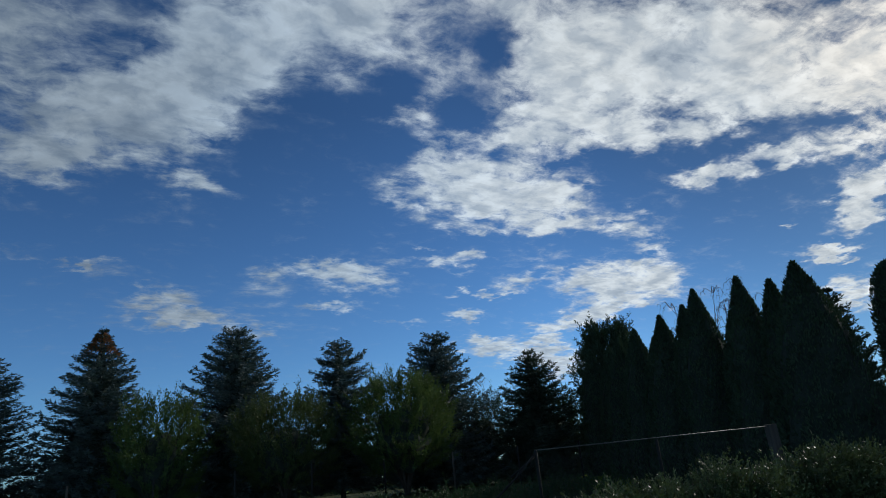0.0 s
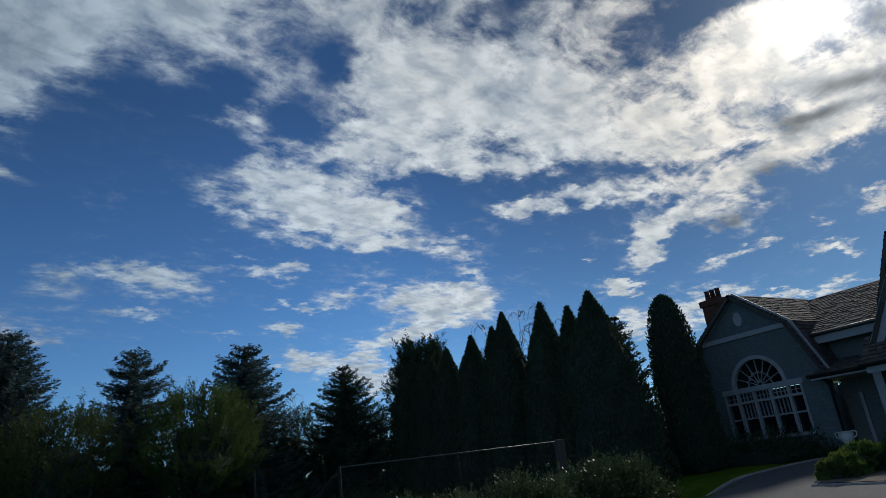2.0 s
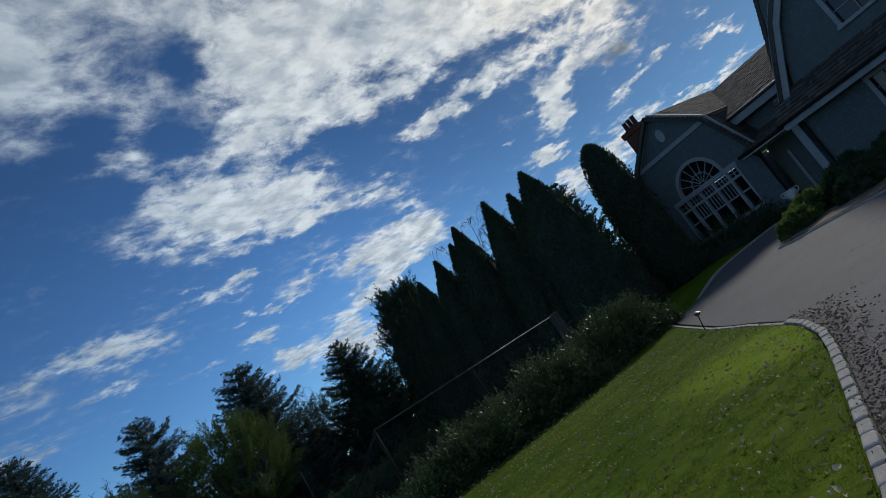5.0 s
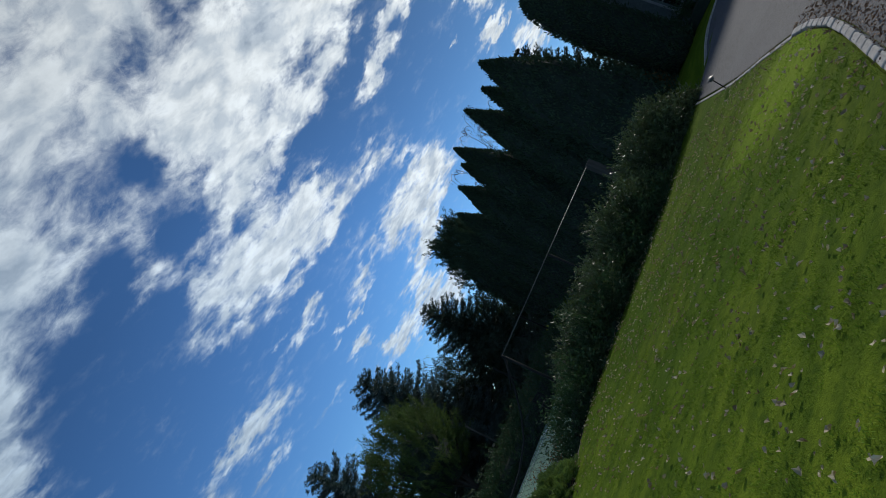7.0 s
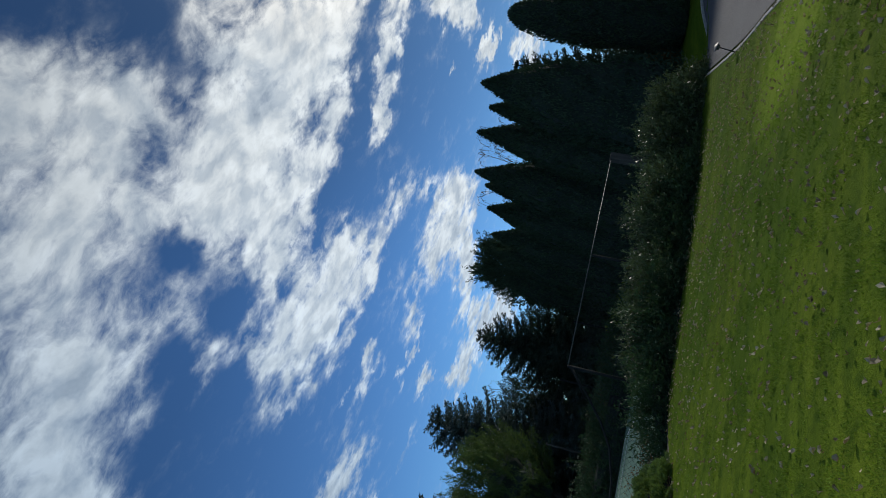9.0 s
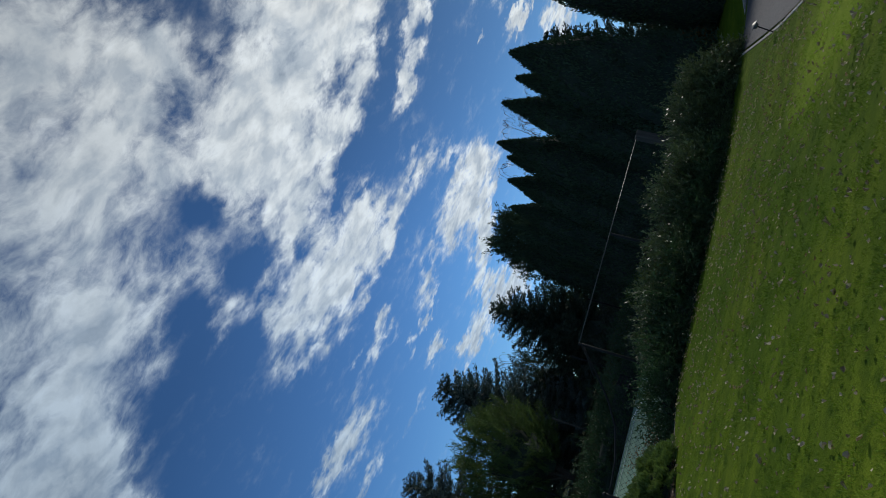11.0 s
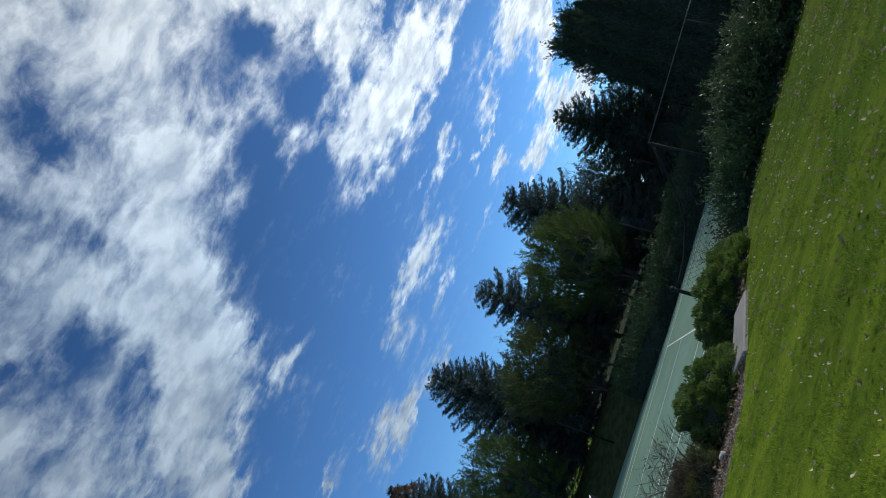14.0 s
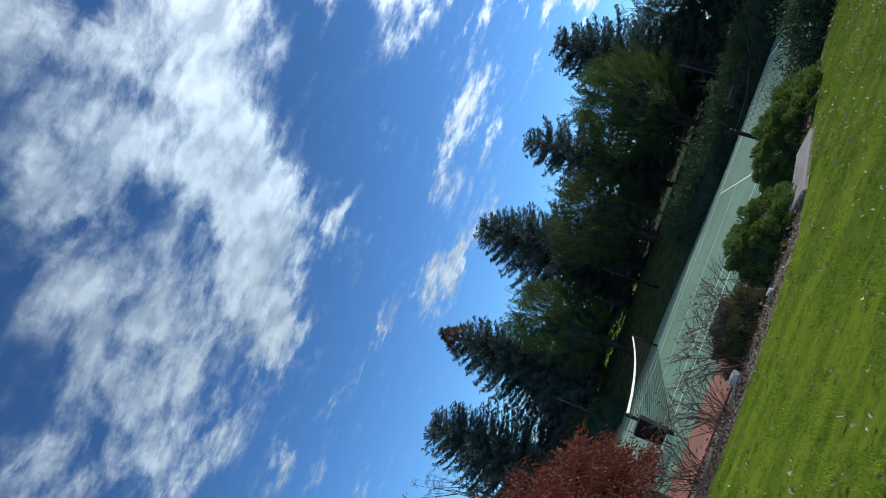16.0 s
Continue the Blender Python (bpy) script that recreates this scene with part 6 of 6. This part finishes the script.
def litter(name, x, y, size, lift, label, seed, mat=M_FALLEN):
    g = np.random.default_rng(seed)
    n = len(x)
    z = land(x, y) + lift
    p = np.stack([x, y, z], 1)
    a = g.uniform(0, TAU, n)
    s = size * g.uniform(0.5, 1.4, n)
    u = np.stack([np.cos(a), np.sin(a), g.normal(0, 0.25, n)], 1) * s[:, None]
    v = np.stack([-np.sin(a), np.cos(a), g.normal(0, 0.2, n)], 1) * (s * g.uniform(0.45, 0.85, n))[:, None]
    up = np.array([0, 0, 1.0])
    lift_ = lambda lo, hi: up * (s * g.uniform(lo, hi, n))[:, None]
    tip, mid = p + u + lift_(-0.2, 0.7), p + lift_(-0.3, 0.2)
    sides = []
    for k in (1, -1):
        sides.append((p - u * 0.55 + v * 0.7 * k + lift_(0.0, 0.8), p + v * k * 1.05 + u * 0.1 + lift_(0.1, 1.1), p + u * 0.62 + v * 0.6 * k + lift_(0.0, 0.9)))
    q = np.concatenate([np.stack(f, 1) for c0, c1, c2 in sides for f in ((p - u, mid, c1, c0), (mid, tip, c2, c1))])
    q[:, :, 2] = np.maximum(q[:, :, 2], np.r_[z, z, z, z][:, None] - lift * 0.5)
    ob = part(name, quads_mesh(q), mat)
    tagged(ob, label, "leaves", kind="stuff")


lx, ly = on_lawn(7400, -1.0, 15.0, -14.0, -3.6, g)
thin = g.random(len(lx)) < np.clip((lx - 1.0) / 8.0, 0.28, 1.0)
lx, ly = lx[thin], ly[thin]
litter("fallen_leaves", lx, ly, 0.023, 0.036, "dry brown leaves scattered over the lawn", 12)
pts = np.array([p for p, a in along(KERB[4:11], 0.0042)])
off = np.abs(g.normal(0, 0.24, len(pts))) + 0.1
litter("fallen_leaves", pts[:, 0] + off * 0.7 + g.normal(0, 0.1, len(pts)), pts[:, 1] - off * 0.75 + g.normal(0, 0.1, len(pts)), 0.0155, 0.014, "drift of brown leaves along the kerb", 13, M_DRIFT)
bx = g.uniform(-1.0, 7.0, 1500)
litter("fallen_leaves", bx, front_edge(bx) + np.abs(g.normal(0.05, 0.35, 1500)), 0.022, 0.02, "dry leaves and chips along the edge of the bed", 14, M_DRIFT)

cx, cy = g.uniform(-1.5, 3.2, 420), g.uniform(-7.4, -3.4, 420)
litter("fallen_leaves", cx, cy, 0.024, 0.02, "dry leaves scattered over the red border", 15, M_DRIFT)

# ---- far woods ----
g = np.random.default_rng(17)
n = 26000
a = np.radians(g.uniform(-60, 62, n))
dist = g.uniform(62, 80, n)
x, y = 4 + dist * np.sin(a), -16 + dist * np.cos(a)
top = 4.2 + 1.4 * np.sin(a * 19) + 1.0 * np.sin(a * 47 + 1) + 0.6 * np.sin(a * 131)
p = np.stack([x, y, 1.0 + g.random(n) ** 0.8 * (top - 1.0)], 1)
woods = part("far_woods", quads_mesh(kites(p, g.normal(0, 1, (n, 3)) + [0, 0, 0.5], g.uniform(0.4, 1.0, n), 0.4)), M_CYPRESS)
tagged(woods, "dark distant belt of trees behind the garden", "woods", kind="stuff")
